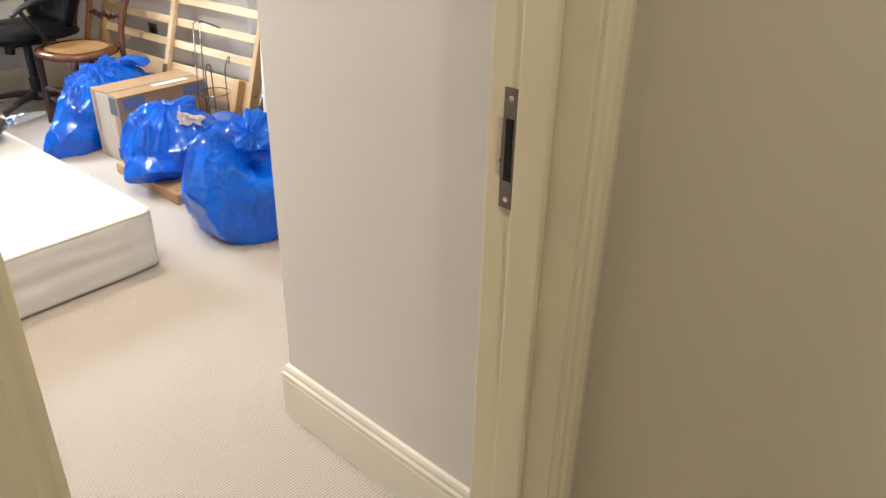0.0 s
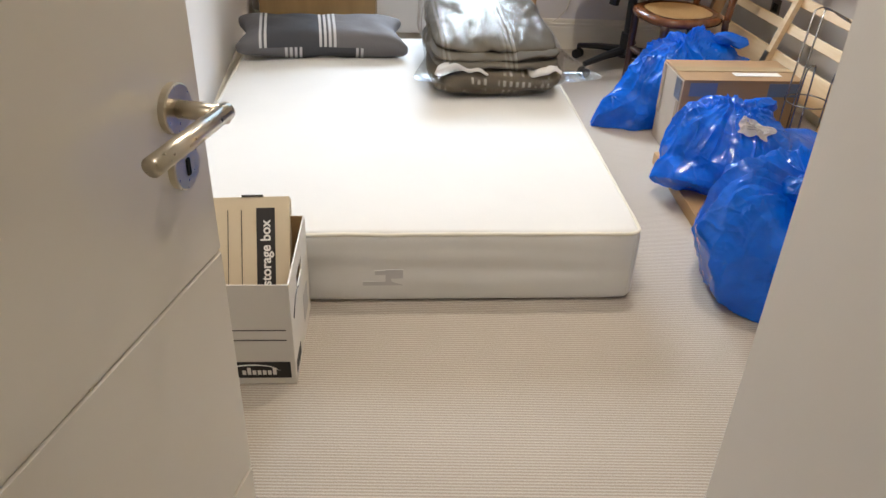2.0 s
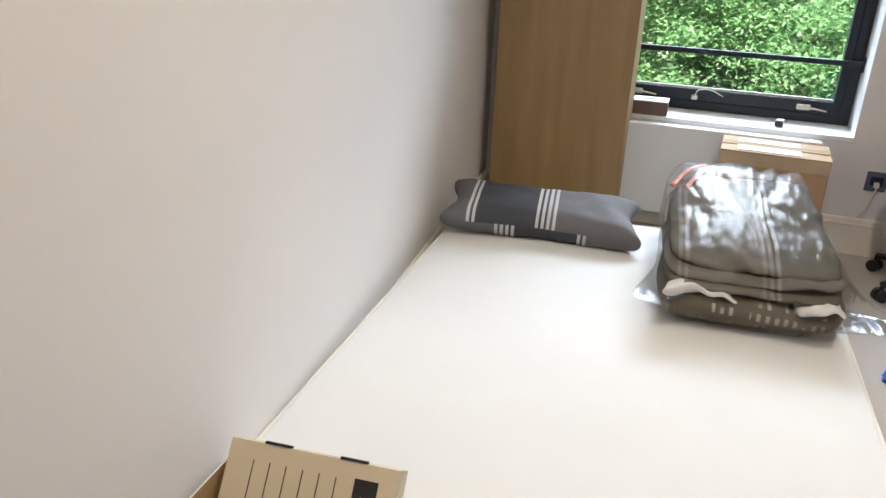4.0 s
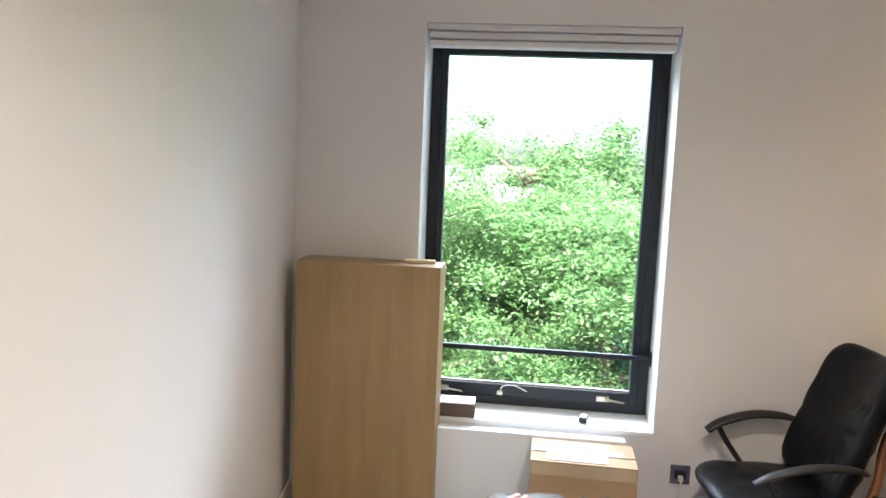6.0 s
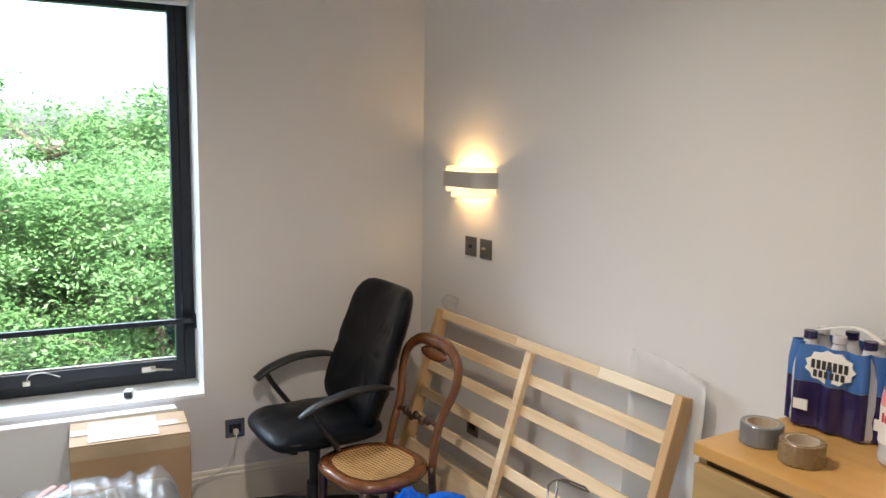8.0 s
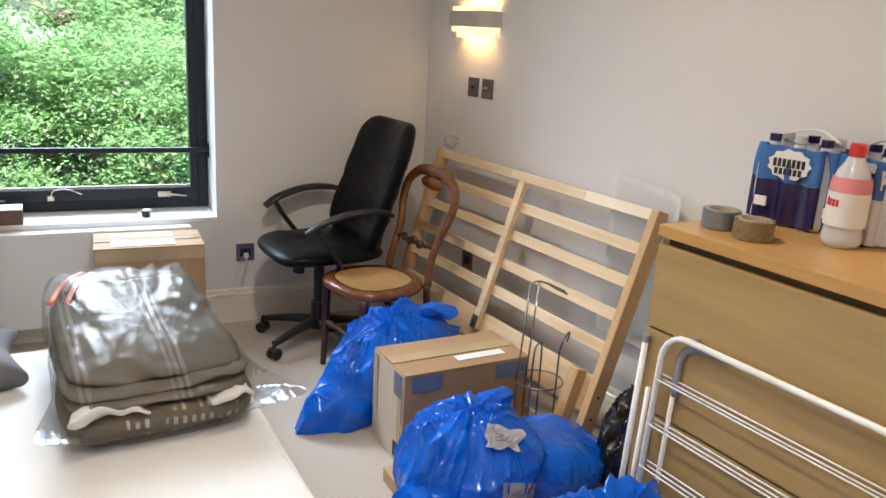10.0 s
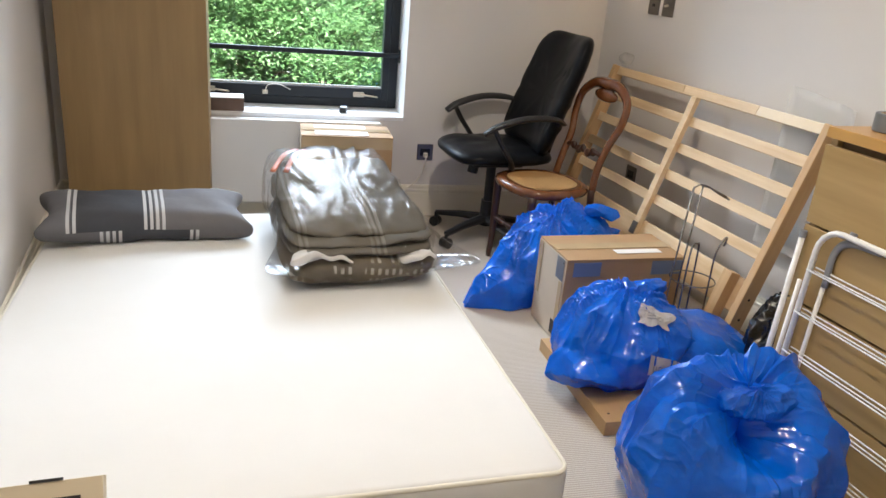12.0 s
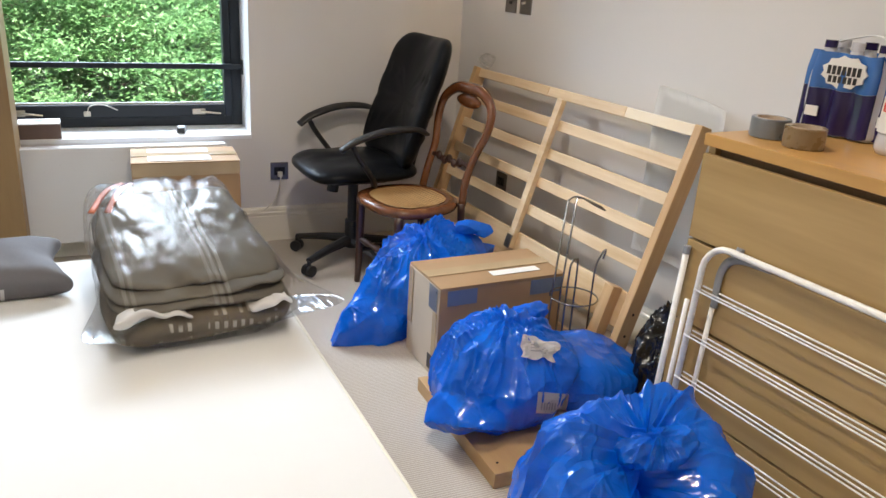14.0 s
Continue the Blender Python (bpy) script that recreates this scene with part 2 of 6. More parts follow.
MATTRESS = plain("white_mattress_ticking", (0.68, 0.675, 0.655), 0.85, vary=0.025, grain=300, bump=0.3)
PIPING = plain("cream_mattress_piping", (0.70, 0.67, 0.58), 0.8, vary=0.06, grain=200, bump=0.2)
PRINT = plain("faded_grey_print", (0.50, 0.49, 0.49), 0.8, bump=0)
OAK = wood("oak_veneer", (0.46, 0.315, 0.135), (0.34, 0.220, 0.085), 1, 0.42)
OAKTOP = wood("oak_veneer_top", (0.58, 0.34, 0.110), (0.44, 0.24, 0.070), 1, 0.36, coat=0.15)
OAKUP = wood("brown_oak_veneer_panel", (0.40, 0.265, 0.122), (0.255, 0.163, 0.074), 2, 0.5, 0.6)
OAKDARK = plain("shadowed_carcass_board", (0.20, 0.13, 0.065), 0.6)
PINE = wood("pine_slat", (0.86, 0.70, 0.48), (0.58, 0.38, 0.18), 1, 0.45)
PINEPALE = wood("pale_pine_slat", (0.90, 0.80, 0.62), (0.78, 0.64, 0.44), 1, 0.45)
PINERAIL = wood("pine_rail", (0.66, 0.45, 0.24), (0.46, 0.27, 0.11), 2, 0.45)
PLANK = wood("chipboard_shelf", (0.50, 0.33, 0.16), (0.38, 0.23, 0.10), 1, 0.5)
MAHOG = wood("polished_mahogany", (0.20, 0.070, 0.022), (0.085, 0.026, 0.010), 2, 0.22, coat=0.5)
MAHOGDARK = wood("dark_mahogany_leg", (0.060, 0.022, 0.012), (0.022, 0.009, 0.006), 2, 0.3, coat=0.3)
CANE = cane_material()
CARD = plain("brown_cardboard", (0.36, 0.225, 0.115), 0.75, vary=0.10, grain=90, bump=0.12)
CARDPALE = plain("lit_side_and_core_cardboard", (0.52, 0.43, 0.33), 0.75, vary=0.10, grain=90, bump=0.12)
CARDIN = plain("brown_inner_cardboard", (0.40, 0.27, 0.14), 0.8, vary=0.08)
CARDWHITE = plain("white_faced_cardboard", (0.70, 0.67, 0.62), 0.6, vary=0.04, grain=80)
CARDLID = plain("buff_lid_cardboard", (0.62, 0.53, 0.38), 0.65, vary=0.05, grain=80)
INK = plain("black_print", (0.018, 0.016, 0.016), 0.55, vary=0.2)
INKWHITE = plain("white_print", (0.80, 0.79, 0.76), 0.6, bump=0)
TAPEBLUE = plain("blue_grey_parcel_tape", (0.13, 0.17, 0.25), 0.3)
TAPECLEAR = plain("shiny_parcel_tape", (0.46, 0.345, 0.21), 0.12, vary=0.15)
TAPESILVER = plain("silver_grey_tape", (0.20, 0.215, 0.235), 0.3, 0.3)
TAPEBROWN = plain("brown_tape", (0.22, 0.150, 0.075), 0.28)
PAPER = plain("white_paper", (0.80, 0.78, 0.75), 0.7, vary=0.03)
BLUEBAG = bag_plastic("blue_polythene", (0.001, 0.155, 0.86), 0.11, 0.2)
BLACKBAG = bag_plastic("black_polythene", (0.006, 0.006, 0.007), 0.22, 0.0)
FILM = film_material("clear_plastic_film", 0.03, 0.75, 0.10)
WISP = film_material("crumpled_clear_wrap", 0.12, 0.8, 0.5)
RADIATOR = plain("white_radiator_enamel", (0.74, 0.75, 0.77), 0.3, vary=0.02)
AIRER = plain("white_coated_tube", (0.82, 0.81, 0.78), 0.28, vary=0.02)
AIRERGREY = plain("grey_plastic_joint", (0.26, 0.27, 0.29), 0.45)
CHROME = plain("dull_chrome_wire", (0.32, 0.31, 0.30), 0.22, 1.0)
FOAM = plain("white_foam_sheet", (0.86, 0.86, 0.85), 0.6, vary=0.03, grain=60, bump=0.2)
BLIND = plain("grey_white_blind_fabric", (0.66, 0.65, 0.66), 0.8, vary=0.03, grain=260, bump=0.2)
LAMPMETAL = plain("satin_lamp_band", (0.52, 0.49, 0.44), 0.4, 0.2)
LAMPGLASS = glowing("lit_frosted_glass", (1.0, 0.80, 0.50), 0.09)
LENS = glowing("lit_downlight_lens", (1.0, 0.82, 0.58), 1.0)
PILLOW = check_cotton("grey_checked_cotton", ((0.14, 0.14, 0.15), (0.052, 0.056, 0.066), (0.15, 0.145, 0.15)), ((-0.26, 2), (0.02, 4)), ((-0.13, 4), (0.16, 2)))
DUVET = check_cotton("olive_grey_checked_cotton", ((0.115, 0.100, 0.072), (0.135, 0.118, 0.088), (0.10, 0.086, 0.062)), ((-0.21, 2), (0.05, 3)), ((-0.20, 3), (0.0, 5)), (0.20, 0.185, 0.155))


def dashed_cotton():
    """Brown cotton with short woven white dashes in groups."""
    n = Nodes("brown_dashed_cotton")
    v = n.coords()
    sep = n.add("SeparateXYZ")
    n.put(sep.inputs[0], v)
    fine = n.math("GREATER_THAN", n.math("FRACT", n.math("MULTIPLY", sep.outputs[0], 38.0)), 0.55)
    rows = n.math("GREATER_THAN", n.math("FRACT", n.math("MULTIPLY", n.math("ADD", sep.outputs[2], n.math("MULTIPLY", sep.outputs[0], 0.08)), 24.0)), 0.42)
    m = n.add("Mapping")
    n.put(m.inputs["Vector"], v)
    m.inputs["Scale"].default_value = (1.0, 0.2, 0.7)
    groups = n.ramp(n.noise(m.outputs[0], 15.0, 1.0), ((0.52, (0, 0, 0)), (0.58, (1, 1, 1))))
    mask = n.math("MULTIPLY", n.math("MULTIPLY", fine, rows), groups)
    tone = n.ramp(n.noise(v, 7.0, 3.0), ((0.3, (0.075, 0.058, 0.036)), (0.7, (0.125, 0.098, 0.062))))
    n.set(Base_Color=n.mix(mask, tone, (0.36, 0.33, 0.28)), Roughness=0.8)
    n.bump(n.noise(v, 14.0, 3.0), 0.5, 0.014)
    return n.mat


DASHED = dashed_cotton()
LINING = plain("white_duvet_lining", (0.62, 0.60, 0.57), 0.85, grain=200)
LEAF = leaf_material()
BARK = plain("grey_brown_bark", (0.09, 0.07, 0.055), 0.9, vary=0.25, grain=30, bump=0.6, distance=0.02)
GRASS = plain("garden_grass", (0.06, 0.11, 0.03), 0.95, vary=0.3, grain=12)
BRICK = plain("distant_pale_render", (0.50, 0.48, 0.45), 0.85)
SLATE = plain("grey_roof_slates", (0.24, 0.25, 0.28), 0.7, vary=0.15)
BOTTLEBLUE = plain("printed_blue_shrink_wrap", (0.05, 0.15, 0.42), 0.16, vary=0.25, grain=18, bump=0.5, distance=0.004)
BOTTLEDARK = plain("printed_dark_purple_wrap", (0.022, 0.014, 0.075), 0.16, vary=0.3, grain=18, bump=0.5, distance=0.004)
WATER = plain("pale_bottle_plastic", (0.60, 0.60, 0.64), 0.12, vary=0.06, coat=0.3)
PINK = plain("pink_label_print", (0.75, 0.26, 0.27), 0.3)
RED = plain("red_bottle_cap", (0.62, 0.03, 0.03), 0.3)
CORD = plain("white_cable", (0.70, 0.66, 0.58), 0.5)
COPPERPRINT = plain("orange_bag_print", (0.55, 0.17, 0.09), 0.5)


# ---- building helpers ----
def part(name, bm, material, parent=None, label="", smooth=False, kind="", m=None):
    """One mesh object out of a bmesh, under a thing or a part."""
    data = bpy.data.meshes.new(name)
    bm.normal_update()
    if smooth:
        for f in bm.faces:
            f.smooth = True
    bm.to_mesh(data)
    bm.free()
    mats = material if isinstance(material, (list, tuple)) else [material]
    for mat in mats:
        data.materials.append(mat)
    ob = new(name, data)
    ob.parent = parent
    if m is not None:
        ob.matrix_local = m
    return tagged(ob, label, kind=kind)


def thing(name, label, category, m=None, group="", kind=""):
    ob = new(name)
    ob.empty_display_size = 0.05
    if m is not None:
        ob.matrix_world = m
    return tagged(ob, label, category, group, kind)


def slab(bm, x0, x1, y0, y1, z0, z1, bevel=0.0, seg=2, m=None, index=0):
    """A block with rounded edges, added to bm."""
    old = set(bm.verts)
    made = bmesh.ops.create_cube(bm, size=1.0, matrix=Matrix.LocRotScale(((x0 + x1) / 2, (y0 + y1) / 2, (z0 + z1) / 2), None, (x1 - x0, y1 - y0, z1 - z0)))
    if bevel:
        edges = list({e for v in made["verts"] for e in v.link_edges})
        bmesh.ops.bevel(bm, geom=edges, offset=bevel, segments=seg, affect="EDGES", profile=0.5)
    verts = [v for v in bm.verts if v not in old]
    for f in {f for v in verts for f in v.link_faces}:
        f.material_index = index
    if m is not None:
        bmesh.ops.transform(bm, matrix=m, verts=verts)
    return verts


def block(*size, bevel=0.0, seg=2, m=None):
    bm = bmesh.new()
    slab(bm, *size, bevel=bevel, seg=seg, m=m)
    return bm


def tube(bm, points, r, seg=8, closed=False, caps=True, squash=1.0):
    """A round bar along a line of points; r may be one radius or one for each point."""
    pts = [Vector(p) for p in points]
    n = len(pts)
    radii = r if isinstance(r, (list, tuple)) else [r] * n
    rings, up = [], None
    for i, p in enumerate(pts):
        a = pts[(i - 1) % n] if closed or i > 0 else p
        b = pts[(i + 1) % n] if closed or i < n - 1 else p
        d = (b - a).normalized()
        if up is None:
            up = Vector((0, 0, 1)) if abs(d.z) < 0.9 else Vector((1, 0, 0))
        side = d.cross(up).normalized()
        up = side.cross(d).normalized()
        rings.append([bm.verts.new(p + radii[i] * (math.cos(2 * math.pi * k / seg) * side + squash * math.sin(2 * math.pi * k / seg) * up)) for k in range(seg)])
    for i in range(n if closed else n - 1):
        a, b = rings[i], rings[(i + 1) % n]
        for k in range(seg):
            bm.faces.new((a[k], a[(k + 1) % seg], b[(k + 1) % seg], b[k]))
    if caps and not closed:
        bm.faces.new(rings[0][::-1])
        bm.faces.new(rings[-1])


def lathe(bm, profile, seg=24, centre=(0, 0, 0), start=0.0, sweep=360.0):
    """Turns a profile of (radius, height) about the upright axis."""
    full = sweep >= 360
    count = seg if full else seg + 1
    rings = []
    for r, z in profile:
        ring = []
        for k in range(count):
            a = radians(start + sweep * k / seg)
            ring.append(bm.verts.new((centre[0] + r * math.cos(a), centre[1] + r * math.sin(a), centre[2] + z)))
        rings.append(ring)
    for a, b in zip(rings, rings[1:]):
        for k in range(count if full else count - 1):
            j = (k + 1) % count
            bm.faces.new((a[k], a[j], b[j], b[k]))
    return rings


def curve(points, steps=6):
    """A smooth line through points."""
    pts = [Vector(p) for p in points]
    pts = [2 * pts[0] - pts[1]] + pts + [2 * pts[-1] - pts[-2]]
    out = []
    for i in range(1, len(pts) - 2):
        a, b, c, d = pts[i - 1:i + 3]
        for k in range(steps):
            t = k / steps
            out.append(0.5 * (2 * b + (c - a) * t + (2 * a - 5 * b + 4 * c - d) * t * t + (3 * b - a - 3 * c + d) * t ** 3))
    out.append(pts[-2])
    return out


def lettering(name, text, size, m, material, parent, spacing=1.0, bold=0.0):
    data = bpy.data.curves.new(name, "FONT")
    data.body, data.size, data.extrude, data.offset, data.space_character = text, size, 0.0004, bold, spacing
    data.align_x, data.align_y = "CENTER", "CENTER"
    ob = new("text_source", data)
    mesh = bpy.data.meshes.new_from_object(ob)
    bpy.data.objects.remove(ob)
    mesh.materials.clear()
    mesh.materials.append(material)
    made = new(name, mesh)
    made.parent, made.matrix_local = parent, m
    return made


# ---- the room ----
XR, YW, HIGH = 2.45, 5.105, 2.70
SLOPE = -0.092


def xl(y):
    """The wall behind the bed runs a little askew."""
    return 0.015 + SLOPE * (y - 2.0)


def structure(name, bm, material, label, category, smooth=False):
    return tagged(part(name, bm, material, smooth=smooth), label, category, kind="structure")


bm = bmesh.new()
slab(bm, -1.2, 3.0, -1.8, 5.105, -0.12, 0.0)
floor = structure("floor", bm, CARPET, "beige ribbed loop pile carpet", "floor")
bm = bmesh.new()
slab(bm, -1.2, 3.0, -1.8, 5.45, HIGH, HIGH + 0.25)
structure("ceiling", bm, CEIL, "plain white painted ceiling", "ceiling")

# window wall, 0.30 thick, with its opening
WX0, WX1, WZ0, WZ1 = 0.305, 1.400, 0.531, 2.299
bm = bmesh.new()
for x0, x1, z0, z1 in ((-0.6, WX0, -0.1, HIGH), (WX1, 2.75, -0.1, HIGH), (WX0, WX1, -0.1, WZ0 - 0.02), (WX0, WX1, WZ1, HIGH)):
    slab(bm, x0, x1, YW, YW + 0.34, z0, z1)
structure("wall_window", bm, WALL, "warm white painted wall with a tall window opening", "wall")
bm = bmesh.new()
slab(bm, XR, XR + 0.14, 1.45, YW + 0.01, -0.1, HIGH, m=RW)
structure("wall_right", bm, WALL, "warm white painted wall with wall lamps", "wall")
bm = bmesh.new()
slab(bm, 1.180 + 0.14, 2.80, 1.516 - 0.14, 1.516, -0.1, HIGH)
structure("wall_back", bm, WALL, "warm white painted wall behind the drawers", "wall")
bm = bmesh.new()
slab(bm, 1.180, 1.180 + 0.14, 0.762, 1.516, -0.1, HIGH)
structure("wall_passage", bm, WALL, "warm white painted wall beside the doorway", "wall")
bm = bmesh.new()
ya, yb = 0.60, YW
vs = [bm.verts.new(p) for p in ((xl(ya), ya, -0.1), (xl(yb), yb, -0.1), (xl(yb) - 0.14, yb, -0.1), (xl(ya) - 0.14, ya, -0.1), (xl(ya), ya, HIGH), (xl(yb), yb, HIGH), (xl(yb) - 0.14, yb, HIGH), (xl(ya) - 0.14, ya, HIGH))]
for f in ((0, 1, 5, 4), (1, 2, 6, 5), (2, 3, 7, 6), (3, 0, 4, 7), (4, 5, 6, 7), (3, 2, 1, 0)):
    bm.faces.new([vs[k] for k in f])
bmesh.ops.recalc_face_normals(bm, faces=bm.faces)
structure("wall_bed", bm, WALL, "warm white painted wall along the mattress", "wall")

# door wall and hall
DX0, DX1, DY0, DY1, DTOP = 0.354, 1.058, 0.600, 0.762, 2.06
bm = bmesh.new()
slab(bm, -1.2, DX0 - 0.02, DY0, DY1, -0.1, HIGH)
slab(bm, DX1 + 0.02, 2.6, DY0, DY1, -0.1, HIGH)
slab(bm, DX0 - 0.02, DX1 + 0.02, DY0, DY1, DTOP + 0.02, HIGH)
structure("wall_door", bm, HALL, "beige hall wall with the doorway", "wall")
bm = bmesh.new()
slab(bm, -1.2, 2.6, -1.7, -1.56, -0.1, HIGH)
slab(bm, -1.2, -1.06, -1.56, DY0, -0.1, HIGH)
slab(bm, 1.145, 1.285, -1.56, DY0, -0.1, HIGH)
structure("wall_hall", bm, HALL, "plain beige hall walls", "wall")


def skirting(name, a, b, material=TRIM, ends=(0, 0)):
    """A moulded skirting board from a to b, its face to the left of that way."""
    a, b = Vector((*a, 0)), Vector((*b, 0))
    d = (b - a).normalized()
    out = Vector((-d.y, d.x, 0))
    profile = [(0, 0), (0.018, 0), (0.018, 0.125), (0.0165, 0.128), (0.0165, 0.132), (0.018, 0.135), (0.018, 0.144), (0.013, 0.150), (0.0125, 0.160), (0.009, 0.168), (0.0, 0.170)]
    bm = bmesh.new()
    rows = [[bm.verts.new(p + out * u + d * (u * s) + Vector((0, 0, z))) for u, z in profile] for p, s in ((a, -ends[0]), (b, ends[1]))]
    for k in range(len(profile) - 1):
        bm.faces.new((rows[0][k], rows[1][k], rows[1][k + 1], rows[0][k + 1]))
    for r in rows:
        bm.faces.new(r)
    bmesh.ops.recalc_face_normals(bm, faces=bm.faces)
    return structure(name, bm, material, "cream moulded skirting board", "skirting board")


skirting("baseboard_window", (XR, YW), (xl(YW), YW))
skirting("baseboard_right", (XR - 0.092 * (1.516 - YW), 1.516), (XR, YW))
skirting("baseboard_back", (1.180, 1.516), (2.76, 1.516), ends=(1, 0))
skirting("baseboard_passage", (1.180, 0.80), (1.180, 1.516), ends=(0, 1))
skirting("baseboard_bed", (xl(YW), YW), (xl(0.742), 0.742))
skirting("baseboard_hall", (1.145, -1.56), (1.145, DY0), HALLTRIM)

# door lining, stops and casings
lining = thing("door_lining", "cream painted door lining with a nickel strike plate", "door frame", kind="structure")
for x0, x1 in ((DX0 - 0.02, DX0), (DX1, DX1 + 0.02)):
    part("jamb", block(x0, x1, DY0 - 0.003, DY1 + 0.003, 0, DTOP + 0.02, bevel=0.002), HALLTRIM, lining)
part("head", block(DX0, DX1, DY0 - 0.003, DY1 + 0.003, DTOP, DTOP + 0.02), HALLTRIM, lining)
for x0, x1 in ((DX0, DX0 + 0.013), (DX1 - 0.013, DX1)):
    part("stop", block(x0, x1, DY0 + 0.05, DY1 - 0.055, 0, DTOP, bevel=0.003), HALLTRIM, lining)


def casing(x, y, s, way):
    """A moulded upright casing; s: to which side it spreads, way: the side that it faces."""
    profile = [(0, 0), (0, 0.010), (0.006, 0.014), (0.012, 0.012), (0.020, 0.012), (0.026, 0.017), (0.044, 0.017), (0.052, 0.012), (0.060, 0.008), (0.060, 0)]
    bm = bmesh.new()
    rows = [[bm.verts.new((x + s * u, y + way * v, z)) for u, v in profile] for z in (0, DTOP + 0.06)]
    for k in range(len(profile) - 1):
        bm.faces.new((rows[0][k], rows[0][k + 1], rows[1][k + 1], rows[1][k]))
    for r in rows:
        bm.faces.new(r)
    bmesh.ops.recalc_face_normals(bm, faces=bm.faces)
    return bm


for x, s in ((DX1 + 0.004, 1), (DX0 - 0.004, -1)):
    part("casing", casing(x, DY0, s, -1), HALLTRIM, lining)
    part("casing", casing(x, DY1, s, 1), TRIM, lining)
bm = bmesh.new()
slab(bm, DX0 - 0.064, DX1 + 0.064, DY1, DY1 + 0.017, DTOP + 0.004, DTOP + 0.064, bevel=0.004)
slab(bm, DX0 - 0.064, DX1 + 0.064, DY0 - 0.017, DY0, DTOP + 0.064, DTOP + 0.124, bevel=0.004)
part("casing_head", bm, HALLTRIM, lining)
strike = part("strike_plate", block(DX1 - 0.0025, DX1, 0.712, 0.738, 0.935, 1.120, bevel=0.001), DARKSTEEL, lining, "worn nickel strike plate")
part("latch_hole", block(DX1 - 0.0042, DX1 - 0.002, 0.719, 0.731, 0.980, 1.075), VOID, strike)
part("strike_lip", block(DX1 - 0.003, DX1 - 0.0005, 0.738, 0.747, 0.985, 1.075, bevel=0.001), STEEL, strike)
for z in (0.25, 1.0, 1.78):
    part("hinge_leaf", block(DX0 - 0.0005, DX0 + 0.002, DY1 - 0.050, DY1 - 0.006, z - 0.05, z + 0.05, bevel=0.001), DARKSTEEL, lining, "dark nickel hinge leaf")
for z in (0.950, 1.104):
    bm = bmesh.new()
    lathe(bm, ((0.0, 0.0012), (0.004, 0.0008), (0.0045, 0.0)), 10)
    part("screw", bm, STEEL, strike, m=Matrix.Translation((DX1 - 0.0027, 0.725, z)) @ Euler((0, radians(-90), 0)).to_matrix().to_4x4())


# the open door, hinged at the near jamb; its local y runs from hinge to lock edge
def door_leaf():
    hinge, edge = Vector((0.312, 0.786)), Vector((0.479, 1.487))
    d = edge - hinge
    wide = d.length
    door = thing("door_1", "open cream panelled door with thin horizontal grooves", "door", pose(hinge.x, hinge.y, 0.006, 0, 0, math.degrees(math.atan2(d.y, d.x)) - 90), kind="structure")
    cuts = [0.0, 0.056, 0.430, 0.804, 1.178, 1.552, 2.03]
    for z0, z1 in zip(cuts, cuts[1:]):
        part("panel", block(-0.04, 0.0, 0.0, wide, z0 + (0.0018 if z0 else 0), z1 - (0.0018 if z1 < 2 else 0), bevel=0.0022, seg=1), DOORPAINT, door)
    part("core", block(-0.037, -0.003, 0.003, wide - 0.003, 0.005, 2.025), DOORPAINT, door)
    for side in (1, -1):
        x = 0.0 if side > 0 else -0.04
        y = wide - 0.057
        turn = Matrix.Translation((x, y, 0)) @ Euler((0, radians(90 * side), 0)).to_matrix().to_4x4()
        bm = bmesh.new()
        lathe(bm, ((0.0265, 0.0), (0.0265, 0.007), (0.025, 0.0085), (0.0, 0.0085)), 32)
        rose = part("rose", bm, STEEL, door, "brushed nickel rose", smooth=False, m=Matrix.Translation((x, y, 1.006)) @ Euler((0, radians(90 * side), 0)).to_matrix().to_4x4())
        bm = bmesh.new()
        tube(bm, [(x + side * u, y, 1.006) for u in (0.006, 0.03, 0.062)], 0.0095, 16)
        tube(bm, [(x + side * 0.055, y + 0.010, 1.006), (x + side * 0.055, y - 0.06, 1.006), (x + side * 0.055, y - 0.130, 1.006)], 0.0098, 16)
        part("lever", bm, STEEL, door, "brushed nickel lever", smooth=True)
        bm = bmesh.new()
        lathe(bm, ((0.0255, 0.0), (0.0255, 0.007), (0.024, 0.0085), (0.0, 0.0085)), 32)
        esc = part("escutcheon", bm, STEEL, door, "round nickel keyhole plate", m=Matrix.Translation((x, y, 0.942)) @ Euler((0, radians(90 * side), 0)).to_matrix().to_4x4())
        part("keyhole", block(-0.010, 0.010, -0.0035, 0.0035, 0.0075, 0.0095, bevel=0.002), VOID, esc)
    for z in (0.25, 1.0, 1.78):
        bm = bmesh.new()
        tube(bm, [(0.004, -0.006, z - 0.05), (0.004, -0.006, z + 0.05)], 0.006, 10)
        slab(bm, -0.036, 0.001, -0.0035, 0.0, z - 0.05, z + 0.05)
        part("door_hinge", bm, DARKSTEEL, door)
    return door


door_leaf()

